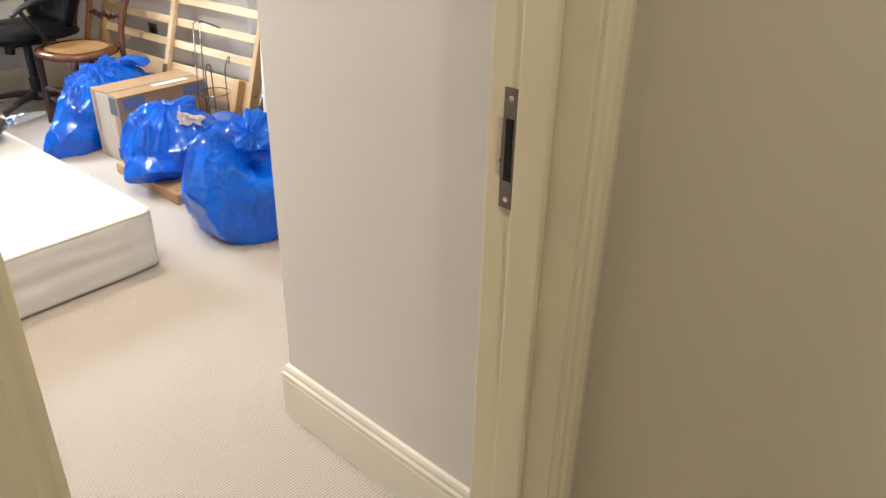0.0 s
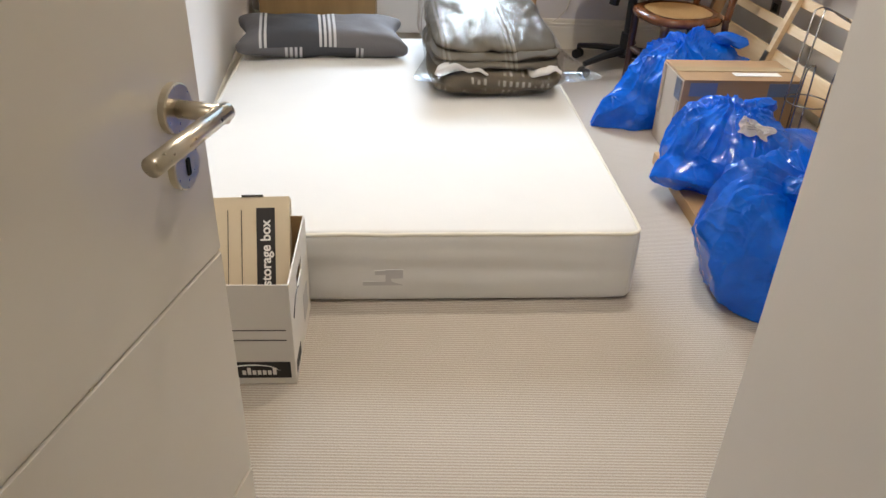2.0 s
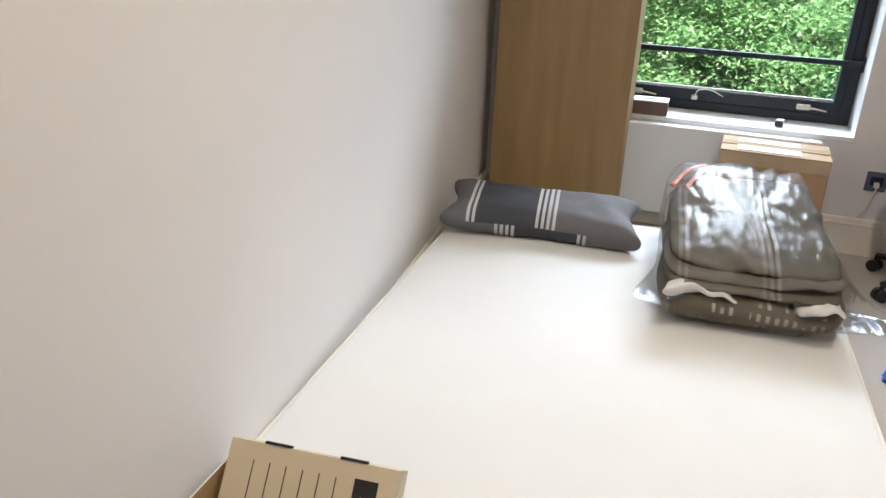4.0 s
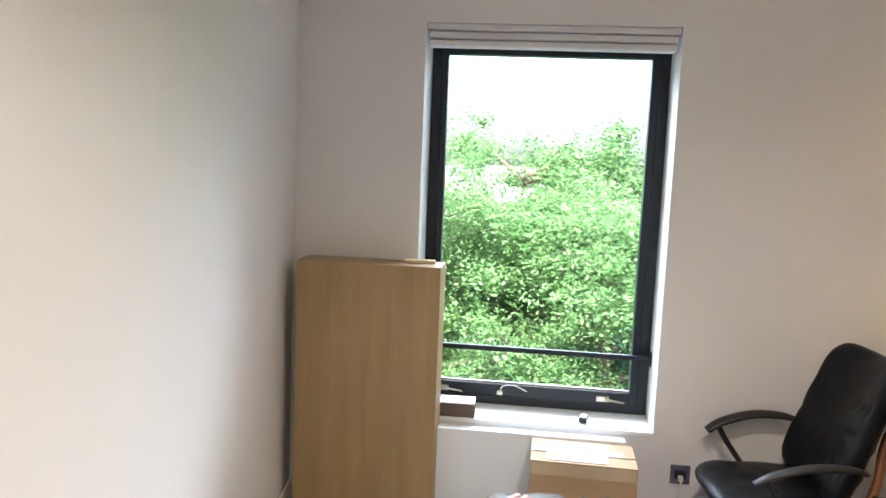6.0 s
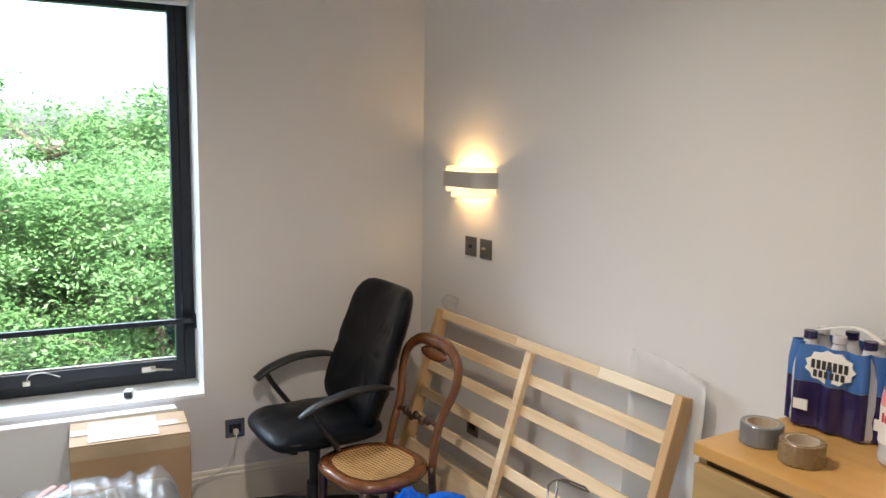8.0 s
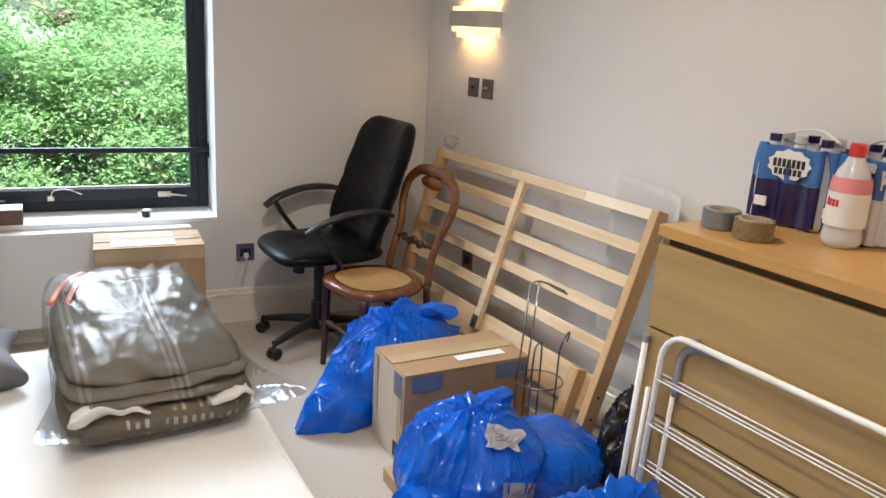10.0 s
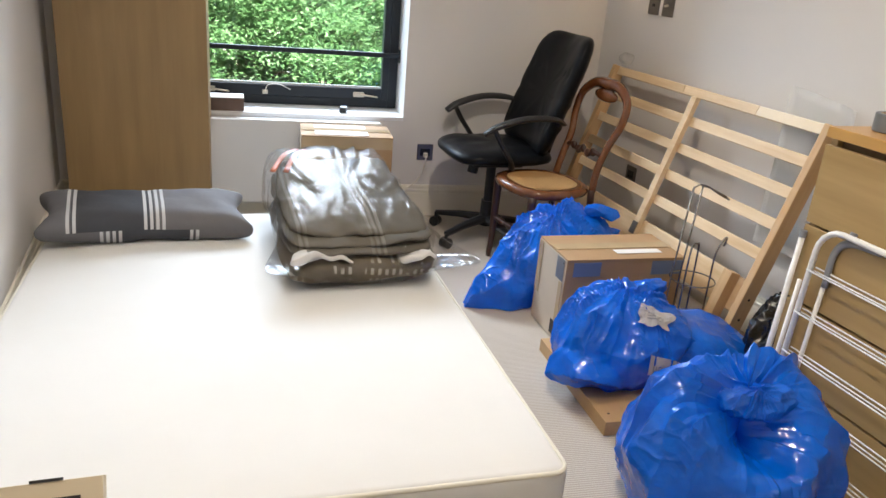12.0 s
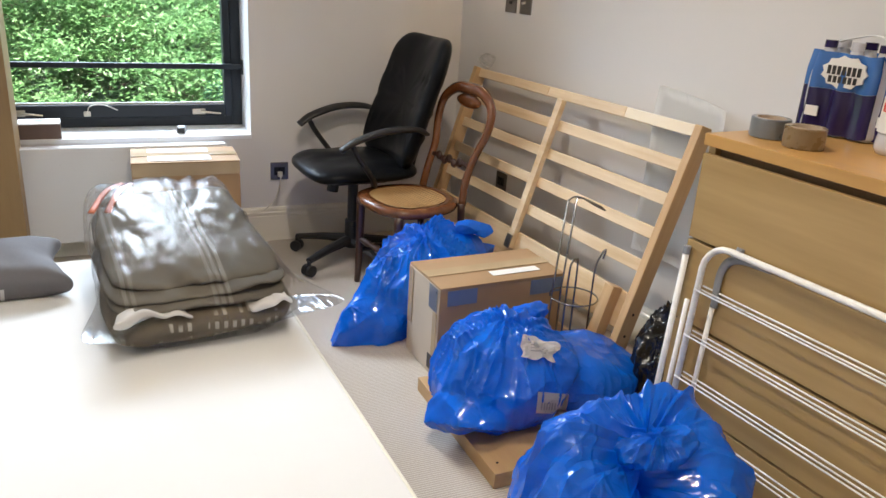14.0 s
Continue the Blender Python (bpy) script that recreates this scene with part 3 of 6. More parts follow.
# ---- the window ----
win = thing("window_1", "tall black framed window with a grey reveal and low guard bar", "window", kind="structure")
part("window_sill", block(WX0, WX1, YW - 0.004, YW + 0.29, WZ0 - 0.02, WZ0, bevel=0.003), WHITE, win, "white painted window sill")
FY = YW + 0.235
bm = bmesh.new()
for x0, x1, z0, z1 in ((WX0, WX0 + 0.0025, WZ0, WZ1), (WX1 - 0.0025, WX1, WZ0, WZ1), (WX0 + 0.003, WX1 - 0.003, WZ1 - 0.0025, WZ1)):
    slab(bm, x0, x1, YW - 0.001, FY, z0, z1)
part("reveal", bm, WHITE, win, "white painted reveal")
for x0, x1, z0, z1 in ((WX0 + 0.003, WX0 + 0.050, WZ0 + 0.001, WZ1 - 0.003), (WX1 - 0.050, WX1 - 0.003, WZ0 + 0.001, WZ1 - 0.003), (WX0 + 0.050, WX1 - 0.050, WZ0 + 0.001, WZ0 + 0.045), (WX0 + 0.050, WX1 - 0.050, WZ1 - 0.05, WZ1 - 0.003)):
    part("window_frame", block(x0, x1, FY, FY + 0.07, z0, z1, bevel=0.003), FRAME, win)
sash = part("sash", block(WX0 + 0.0505, WX0 + 0.080, FY - 0.012, FY + 0.05, WZ0 + 0.0455, WZ1 - 0.0505, bevel=0.004), FRAME, win)
for x0, x1, z0, z1 in ((WX1 - 0.086, WX1 - 0.0505, WZ0 + 0.0455, WZ1 - 0.0505), (WX0 + 0.080, WX1 - 0.086, WZ0 + 0.0455, WZ0 + 0.105), (WX0 + 0.080, WX1 - 0.086, WZ1 - 0.105, WZ1 - 0.0505)):
    part("sash_rail", block(x0, x1, FY - 0.012, FY + 0.05, z0, z1, bevel=0.004), FRAME, win)
pane = part("pane", block(WX0 + 0.078, WX1 - 0.084, FY + 0.018, FY + 0.022, WZ0 + 0.10, WZ1 - 0.10), GLASS, win, "clear window pane")
pane.visible_shadow = False
part("glazing_bead", block(WX0 + 0.080, WX1 - 0.086, FY + 0.006, FY + 0.017, WZ0 + 0.105, WZ0 + 0.113), STEEL, win)
bm = bmesh.new()
slab(bm, WX0 + 0.006, WX1 - 0.006, FY - 0.055, FY - 0.035, 0.808, 0.832, bevel=0.003)
slab(bm, WX1 - 0.010, WX1 - 0.003, FY - 0.065, FY - 0.025, 0.785, 0.852, bevel=0.002)
slab(bm, WX0 + 0.003, WX0 + 0.010, FY - 0.065, FY - 0.025, 0.785, 0.852, bevel=0.002)
part("guard_bar", bm, FRAME, win, "black metal guard bar")
for x in (0.42, 1.19):
    bm = bmesh.new()
    slab(bm, x - 0.03, x + 0.03, FY - 0.022, FY - 0.012, WZ0 + 0.058, WZ0 + 0.085, bevel=0.003)
    tube(bm, [(x + 0.01, FY - 0.026, WZ0 + 0.072), (x + 0.05, FY - 0.036, WZ0 + 0.070), (x + 0.10, FY - 0.036, WZ0 + 0.064)], [0.007, 0.005, 0.004], 8)
    part("sash_handle", bm, STEEL, win, "chrome handle")
bm = bmesh.new()
slab(bm, 0.685, 0.715, FY - 0.03, FY - 0.012, WZ0 + 0.055, WZ0 + 0.078, bevel=0.004)
part("sash_lock", bm, STEEL, win, "chrome lock")
bm = bmesh.new()
tube(bm, curve(((0.70, FY - 0.032, WZ0 + 0.07), (0.715, FY - 0.04, WZ0 + 0.105), (0.77, FY - 0.045, WZ0 + 0.112), (0.83, FY - 0.035, WZ0 + 0.085))), 0.0022, 6)
part("restrictor_cable", bm, CORD, win, "thin restrictor cable")

blind = thing("roman_blind", "grey white fabric blind folded up under the lintel", "blind", pose(0, 0, 0))
bx0, bx1 = WX0 + 0.006, WX1 - 0.006
part("headrail", block(bx0, bx1, YW + 0.004, YW + 0.07, WZ1 - 0.032, WZ1 - 0.004, bevel=0.004), BLIND, blind, "white headrail")
for k, (z0, z1, d) in enumerate(((2.198, 2.232, 0.075), (2.232, 2.268, 0.058))):
    bm = bmesh.new()
    slab(bm, bx0 + 0.01, bx1 - 0.01, YW + 0.012, YW + d + 0.01, z0, z1 - 0.004, bevel=0.009, seg=3)
    part("fold", bm, BLIND, blind, smooth=True)

# ---- things at the window ----
rad = thing("radiator", "white flat panel radiator under the window", "radiator", pose(0, 0, 0))
part("panel", block(0.40, 1.272, YW - 0.105, YW - 0.085, 0.09, 0.515, bevel=0.007, seg=3), RADIATOR, rad)
part("back_panel", block(0.41, 1.262, YW - 0.060, YW - 0.045, 0.10, 0.505, bevel=0.005), RADIATOR, rad)
part("top_grille", block(0.405, 1.267, YW - 0.084, YW - 0.045, 0.500, 0.512, bevel=0.002), RADIATOR, rad)
for x in (0.50, 1.17):
    part("bracket", block(x - 0.02, x + 0.02, YW - 0.046, YW, 0.15, 0.46), RADIATOR, rad)
for x in (0.44, 1.23):
    bm = bmesh.new()
    tube(bm, [(x, YW - 0.075, 0.0), (x, YW - 0.075, 0.11)], 0.0075, 10)
    part("pipe", bm, RADIATOR, rad)

tissue = thing("tissue_box", "brown patterned tissue box with a white top", "tissue box", pose(0.512, YW + 0.055, WZ0 + 0.001, 0, 0, 2))
part("carton", block(-0.082, 0.082, -0.055, 0.055, 0.0, 0.062, bevel=0.002), plain("brown_marbled_card", (0.11, 0.07, 0.055), 0.4, vary=0.7, grain=60), tissue)
part("top", block(-0.082, 0.082, -0.055, 0.055, 0.0624, 0.067, bevel=0.001), PAPER, tissue, "white card top")
bm = bmesh.new()
lathe(bm, ((0.0, 0.0015), (0.036, 0.001), (0.038, 0)), 20)
bmesh.ops.scale(bm, vec=(1, 0.6, 1), verts=bm.verts)
part("opening", bm, plain("grey_film_opening", (0.16, 0.15, 0.15), 0.3), tissue, m=Matrix.Translation((0, 0.006, 0.067)))
gadget = thing("sensor", "small grey plastic window sensor on the sill", "sensor", pose(1.094, YW + 0.075, WZ0 + 0.001, 0, 0, -12))
part("case", block(-0.018, 0.018, -0.026, 0.026, 0.0, 0.030, bevel=0.006, seg=3), plain("grey_sensor_plastic", (0.35, 0.36, 0.38), 0.4), gadget)
part("face", block(-0.017, 0.017, -0.030, -0.0265, 0.003, 0.026, bevel=0.001), BLACK, gadget, "dark front face")


def carton(name, label, x0, x1, y0, y1, h, rz, strips, side=CARD, top=CARD):
    """A closed cardboard box with flaps meeting along the top."""
    cx, cy, w, d = (x0 + x1) / 2, (y0 + y1) / 2, (x1 - x0) / 2, (y1 - y0) / 2
    ob = thing(name, label, "cardboard box", pose(cx, cy, 0.001, 0, 0, rz))
    bm = block(-w, w, -d, d, 0, h - 0.006, bevel=0.004, seg=2)
    # light falling on the -x side is put into its paler card colour
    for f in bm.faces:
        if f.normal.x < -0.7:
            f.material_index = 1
    for v in bm.verts:
        v.co += 0.004 * Vector((noise.noise(v.co * 9), noise.noise(v.co * 9 + Vector((5, 0, 0))), 0))
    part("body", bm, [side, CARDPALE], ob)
    part("flap", block(-w + 0.001, w - 0.001, -d + 0.001, -0.002, h - 0.0055, h, bevel=0.0015, m=Matrix.Rotation(radians(0.6), 4, "X")), top, ob)
    part("flap", block(-w + 0.001, w - 0.001, 0.002, d - 0.001, h - 0.0055, h + 0.001, bevel=0.0015), top, ob)
    for n, (a, b, c, e, f, g, mat, lab) in enumerate(strips):
        part("tape", block(a, b, c, e, f, g), mat, ob, lab)
    return ob


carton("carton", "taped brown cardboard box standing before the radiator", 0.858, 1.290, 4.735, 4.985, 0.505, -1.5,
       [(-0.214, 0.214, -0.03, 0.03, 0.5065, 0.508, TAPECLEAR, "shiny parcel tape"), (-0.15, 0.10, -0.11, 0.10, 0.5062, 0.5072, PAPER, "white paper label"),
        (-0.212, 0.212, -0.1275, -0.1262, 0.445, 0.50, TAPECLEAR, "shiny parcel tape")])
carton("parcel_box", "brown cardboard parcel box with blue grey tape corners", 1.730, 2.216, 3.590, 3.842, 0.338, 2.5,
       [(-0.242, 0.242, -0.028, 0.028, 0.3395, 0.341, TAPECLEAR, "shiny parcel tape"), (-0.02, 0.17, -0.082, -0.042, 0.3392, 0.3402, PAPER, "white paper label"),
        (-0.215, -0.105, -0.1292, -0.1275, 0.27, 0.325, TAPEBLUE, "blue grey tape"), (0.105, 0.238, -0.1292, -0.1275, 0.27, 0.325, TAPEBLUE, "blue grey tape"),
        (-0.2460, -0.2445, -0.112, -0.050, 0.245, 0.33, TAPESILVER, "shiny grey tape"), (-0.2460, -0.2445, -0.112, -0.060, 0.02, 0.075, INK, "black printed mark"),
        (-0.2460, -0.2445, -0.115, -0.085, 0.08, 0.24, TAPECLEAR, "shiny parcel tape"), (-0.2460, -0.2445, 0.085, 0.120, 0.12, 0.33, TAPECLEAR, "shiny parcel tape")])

# a plain wooden cupboard in the corner
cup = thing("cupboard", "brown oak veneer cupboard standing in the corner", "cupboard", pose(0, 0, 0))
part("front", block(-0.185, 0.440, 4.880, 4.898, 0.0, 1.250, bevel=0.0015), OAKUP, cup)
part("side_panel", block(-0.185, -0.167, 4.8985, 5.070, 0.0, 1.250), OAKUP, cup)
part("side_panel", block(0.422, 0.440, 4.8985, 5.070, 0.0, 1.250), OAKUP, cup)
part("top_panel", block(-0.167, 0.422, 4.8985, 5.070, 1.232, 1.250), OAKUP, cup)
strip = thing("wood_strip", "short pale wooden strip lying on the cupboard", "wood strip", pose(0.34, 5.0, 1.251, 0, 0, 4))
part("strip", block(-0.075, 0.06, -0.02, 0.02, 0, 0.014, bevel=0.002), PINE, strip)


def plate(name, label, category, m, mark):
    """A square metal wall plate, its face along local -y."""
    ob = thing(name, label, category, m, group="wall plates")
    part("plate", block(-0.043, 0.043, -0.006, 0.0, -0.043, 0.043, bevel=0.002), DARKSTEEL, ob)
    if mark == "toggle":
        bm = bmesh.new()
        tube(bm, [(-0.020, -0.007, 0.002), (0.0, -0.020, 0.004), (0.018, -0.022, 0.006)], [0.006, 0.005, 0.006], 8)
        part("toggle", bm, STEEL, ob, "chrome toggle")
    elif mark == "rocker":
        part("rocker", block(-0.010, 0.010, -0.010, -0.005, -0.007, 0.007, bevel=0.002), BLACK, ob)
    else:
        part("insert", block(-0.026, 0.026, -0.0075, -0.005, -0.020, 0.020, bevel=0.002), BLACK, ob)
        for x, z in ((0, 0.010), (-0.011, -0.008), (0.011, -0.008)):
            part("pin_slot", block(x - 0.003, x + 0.003, -0.0085, -0.007, z - 0.005, z + 0.005), VOID, ob)
    return ob


plate("light_switch", "dark nickel light switch plate", "switch", RW @ pose(XR, 4.667, 1.195, 0, 0, -90), "rocker")
plate("light_switch", "dark nickel switch plate with a chrome toggle", "switch", RW @ pose(XR, 4.551, 1.195, 0, 0, -90), "toggle")
plate("wall_socket", "dark nickel socket behind the slatted base", "socket", RW @ pose(XR, 4.62, 0.380, 0, 0, -90), "socket")
plate("wall_socket", "dark nickel socket with a white cable", "socket", pose(1.528, YW, 0.350, 0, 0, 0), "socket")
cable = thing("power_cable", "thin white cable hanging from the socket", "cable", pose(0, 0, 0))
bm = bmesh.new()
tube(bm, curve(((1.528, YW - 0.010, 0.335), (1.525, YW - 0.045, 0.320), (1.50, YW - 0.05, 0.23), (1.44, YW - 0.04, 0.165), (1.36, YW - 0.05, 0.150), (1.30, YW - 0.06, 0.09), (1.28, YW - 0.05, 0.006))), 0.003, 6)
part("cord", bm, CORD, cable, smooth=True)
part("plug", block(1.517, 1.539, YW - 0.032, YW - 0.0088, 0.326, 0.350, bevel=0.004), CORD, cable, "small white plug")


def wall_lamp(y, z):
    """A half round wall lamp: a metal band with frosted glass tiers above and below."""
    ob = thing("wall_lamp", "lit half round wall lamp with a satin metal band", "wall lamp", RW @ pose(XR, y, z), group="wall lamps")
    def half(profile_r, depth, z0, z1, thick):
        bm = bmesh.new()
        rows = []
        for rr in (1.0, 1.0 - thick / depth):
            for zz in (z0, z1):
                rows.append([bm.verts.new((-depth * rr * min(1.0, 1.35 * math.sin(math.pi * k / 24)), -profile_r * (rr if 0 < k < 24 else 1) * math.cos(math.pi * k / 24), zz)) for k in range(25)])
        for a, b in ((0, 1), (1, 3), (3, 2), (2, 0)):
            for k in range(24):
                bm.faces.new((rows[a][k], rows[a][k + 1], rows[b][k + 1], rows[b][k]))
        bmesh.ops.recalc_face_normals(bm, faces=bm.faces)
        return bm
    part("band", half(0.174, 0.092, -0.034, 0.034, 0.003), LAMPMETAL, ob, "satin metal band")
    part("upper_glass", half(0.160, 0.082, 0.030, 0.054, 0.006), LAMPGLASS, ob, "lit frosted glass")
    part("lower_glass", half(0.160, 0.082, -0.056, -0.030, 0.006), LAMPGLASS, ob, "lit frosted glass")
    part("lower_tier", half(0.126, 0.068, -0.080, -0.052, 0.006), LAMPGLASS, ob, "lit frosted glass")
    part("back_plate", block(-0.006, 0.0, -0.06, 0.06, -0.03, 0.03, bevel=0.002), LAMPMETAL, ob)
    return ob


for ly in LAMPS_Y:
    wall_lamp(ly, LAMP_Z)
for lx, ly, lw, beam in DOWNLIGHTS:
    ob = thing("downlight", "small round recessed ceiling downlight, lit", "ceiling light", pose(lx, ly, HIGH), group="downlights")
    bm = bmesh.new()
    lathe(bm, ((0.052, 0.0), (0.052, -0.004), (0.046, -0.008), (0.040, -0.006), (0.040, -0.002)), 28)
    part("ring", bm, WHITE, ob, "white trim ring", smooth=True)
    bm = bmesh.new()
    lathe(bm, ((0.0, -0.003), (0.040, -0.003), (0.040, 0.0)), 24)
    part("lens", bm, LENS, ob, "lit lens")
from mathutils.bvhtree import BVHTree


# ---- soft shapes ----
def crumple(bm, core, seed, planes=46, keep=(0.80, 0.97), folds=0.016, freq=5.0, flat=None, pleats=0.0):
    """Draws a smooth bag taut between random planes, and sinks sharp creases into it."""
    rnd = random.Random(seed)
    core = Vector(core)
    pts = [v.co - core for v in bm.verts]
    cuts = []
    for _ in range(planes):
        n = Vector((rnd.gauss(0, 1), rnd.gauss(0, 1), rnd.gauss(0, 0.8))).normalized()
        cuts.append((n, max(p.dot(n) for p in pts[::7]) * rnd.uniform(*keep)))
    off = Vector((seed, seed * 1.7, -seed))
    for v, p in zip(bm.verts, pts):
        k = 1.0
        for n, h in cuts:
            d = p.dot(n)
            if d * k > h:
                k = h / d
        p = p * k
        w = p + 0.05 * noise.noise_vector(p * 5 + off)
        w = Vector((w.x, w.y, w.z * 0.55))
        d1 = noise.voronoi(w * freq + off)[0]
        d2 = noise.voronoi(w * freq * 2.6 + off * 2)[0]
        ridge = 1.0 - 2.2 * (d1[1] - d1[0]) + (0.35 - 0.8 * (d2[1] - d2[0])) * (0.5 + noise.noise(p * 6 + off))
        lift = noise.noise(w * freq * 0.7 - off)
        p = p + p.normalized() * folds * (0.7 * lift + 0.85 * ridge - 0.5)
        if pleats:
            turn = math.atan2(p.y, p.x)
            ring = Vector((2.4 * math.cos(turn), 2.4 * math.sin(turn), 1.6 * p.z)) + off + 0.30 * noise.noise_vector(p * 6)
            fine = ring * 2.1
            sharp = max(0.0, 1 - 3.0 * abs(noise.noise(ring))) ** 2 + 0.5 * max(0.0, 1 - 3.0 * abs(noise.noise(fine))) ** 2
            p = p + p.normalized() * pleats * (sharp - 0.35) * max(0.25, min(1.0, 0.45 + 2.2 * p.z))
        p = p + core
        if flat is not None and p.z < flat:
            p.z = flat
        v.co = p


def sack(lobes, detail=6, folds=0.016, seed=1.0, flat=0.0, pull=None, crease=5.0, planes=46, keep=(0.80, 0.97), pleats=0.0):
    """A filled bag: the hull of some ellipsoids (centre, radii), drawn taut and creased, flat below."""
    bm = bmesh.new()
    bmesh.ops.create_icosphere(bm, subdivisions=detail, radius=1.0)
    core = Vector(lobes[0][0])
    for v in bm.verts:
        d = v.co.normalized()
        best = 0.02
        for c, r in lobes:
            o = core - Vector(c)
            a = sum((d[k] / r[k]) ** 2 for k in range(3))
            b = 2 * sum(d[k] * o[k] / r[k] ** 2 for k in range(3))
            q = sum((o[k] / r[k]) ** 2 for k in range(3)) - 1
            disc = b * b - 4 * a * q
            if disc > 0:
                best = max(best, (-b + math.sqrt(disc)) / (2 * a))
        p = core + d * best
        if pull:
            p = pull(p)
        v.co = p
    for _ in range(3):
        bmesh.ops.smooth_vert(bm, verts=bm.verts, factor=0.5, use_axis_x=True, use_axis_y=True, use_axis_z=True)
    crumple(bm, core, seed, planes, keep, folds, crease, flat, pleats)
    crisp(bm, 24)
    return bm


def crisp(bm, degrees=20):
    """Sharp creases where the film folds hard, smooth between them."""
    bm.normal_update()
    for e in bm.edges:
        e.smooth = not (len(e.link_faces) == 2 and e.calc_face_angle(0.0) > radians(degrees))


def blob(w, d, h, power=4.0, nu=64, nv=32, pinch=0.0, box=0.55):
    """A cushion shape: a superellipse in plan, swelling to the middle; pinch draws out the corners."""
    bm = bmesh.new()
    rows = []
    for j in range(nv + 1):
        t = math.pi * j / nv
        row = []
        for i in range(nu):
            a = 2 * math.pi * i / nu
            c, s = math.cos(a), math.sin(a)
            k = (abs(c) ** power + abs(s) ** power) ** (-1 / power)
            st = math.sin(t)
            st = max(0.0, st) ** box
            x, y = c * k * st, s * k * st
            x, y = x * (1 + pinch * abs(y) ** 3 * 0.5) - pinch * 0.10 * x * (1 - abs(y)), y * (1 + pinch * abs(x) ** 3 * 0.5) - pinch * 0.25 * y * (1 - abs(x))
            z = math.cos(t)
            z = math.copysign(abs(z) ** 0.85, z)
            row.append(bm.verts.new((x * w / 2, y * d / 2, z * h / 2)))
        rows.append(row)
    for a, b in zip(rows, rows[1:]):
        for i in range(nu):
            j = (i + 1) % nu
            bm.faces.new((a[i], b[i], b[j], a[j]))
    bmesh.ops.remove_doubles(bm, verts=bm.verts, dist=1e-5)
    return bm


# ---- mattress, pillow, bagged duvet ----
MX, MY, MYAW = 1.352, 2.548, 2.6
MM = pose(MX, MY, 0, 0, 0, MYAW)
mat_w, mat_l, mat_h = 1.390, 1.89, 0.238
mattress = thing("mattress", "bare white double mattress lying on the carpet", "mattress", MM)
bm = bmesh.new()
slab(bm, -mat_w, 0, 0, mat_l, 0.002, mat_h, bevel=0.022, seg=4)
bmesh.ops.subdivide_edges(bm, edges=[e for e in bm.edges if e.calc_length() > 0.1], cuts=14, use_grid_fill=True)
for v in bm.verts:
    if v.co.z > 0.15:
        v.co.z += 0.004 * noise.noise(v.co * 3.5) - 0.004
    if v.co.y < 0.03 and 0.02 < v.co.z < 0.2:
        v.co.y += 0.006 * noise.noise(Vector((v.co.x * 5, 0, v.co.z * 22)))
for v in bm.verts:
    ax, ay = (0.042 - min(v.co.x + mat_w, -v.co.x)), (0.042 - min(v.co.y, mat_l - v.co.y))
    if ax > 0 and ay > 0:
        k = max(ax, ay) / math.hypot(ax, ay)
        sx, sy = (1 if v.co.x > -mat_w / 2 else -1), (1 if v.co.y > mat_l / 2 else -1)
        v.co.x += sx * ax * (k - 1)
        v.co.y += sy * ay * (k - 1)
part("cover", bm, MATTRESS, mattress, smooth=True)


def rounded_line(x0, x1, y0, y1, z, r, wob=0.003):
    pts = []
    for cx, cy, a0 in ((x1 - r, y0 + r, -90), (x1 - r, y1 - r, 0), (x0 + r, y1 - r, 90), (x0 + r, y0 + r, 180)):
        for k in range(6):
            a = radians(a0 + 18 * k)
            pts.append((cx + r * math.cos(a), cy + r * math.sin(a), z))
    out = []
    for a, b in zip(pts, pts[1:] + pts[:1]):
        a, b = Vector(a), Vector(b)
        n = max(1, int((b - a).length / 0.06))
        for k in range(n):
            p = a.lerp(b, k / n)
            out.append(p + Vector((0, 0, wob * noise.noise(p * 11))))
    return out


bm = bmesh.new()
tube(bm, rounded_line(-mat_w + 0.006, -0.006, 0.006, mat_l - 0.006, mat_h - 0.012, 0.040), 0.0060, 8, closed=True)
part("piping", bm, PIPING, mattress, "cream piped edge", smooth=True)
mark = part("label_print", block(-0.80, -0.685, -0.0022, 0.001, 0.062, 0.075), PRINT, mattress, "faded grey printed mark")
part("label_print", block(-0.735, -0.685, -0.0022, 0.001, 0.075, 0.115), PRINT, mattress, "faded grey printed mark")
part("label_print", block(-0.765, -0.735, -0.0022, 0.001, 0.098, 0.112), PRINT, mattress, "faded grey printed mark")

pil = thing("pillow", "grey checked pillow with white stripes on the mattress", "pillow", pose(0.245, 4.165, 0.305, 6, 2.0, 9))
bm = blob(0.72, 0.32, 0.140, 4.4, 72, 36, 0.70)
for v in bm.verts:
    v.co.z += 0.008 * noise.noise(v.co * 9) + 0.02 * v.co.x * v.co.x - (0.012 if v.co.z < 0 else 0) * abs(noise.noise(v.co * 5))
    v.co += 0.006 * noise.noise_vector(v.co * 14)
part("cushion", bm, PILLOW, pil, smooth=True)

DM = pose(0.970, 3.960, mat_h - 0.006, 0, 0, 6.0) @ Matrix.Diagonal((0.97, 1.13, 1.02, 1))
duvet = thing("bagged_duvet", "folded grey checked duvet in a clear plastic bag", "duvet", DM)


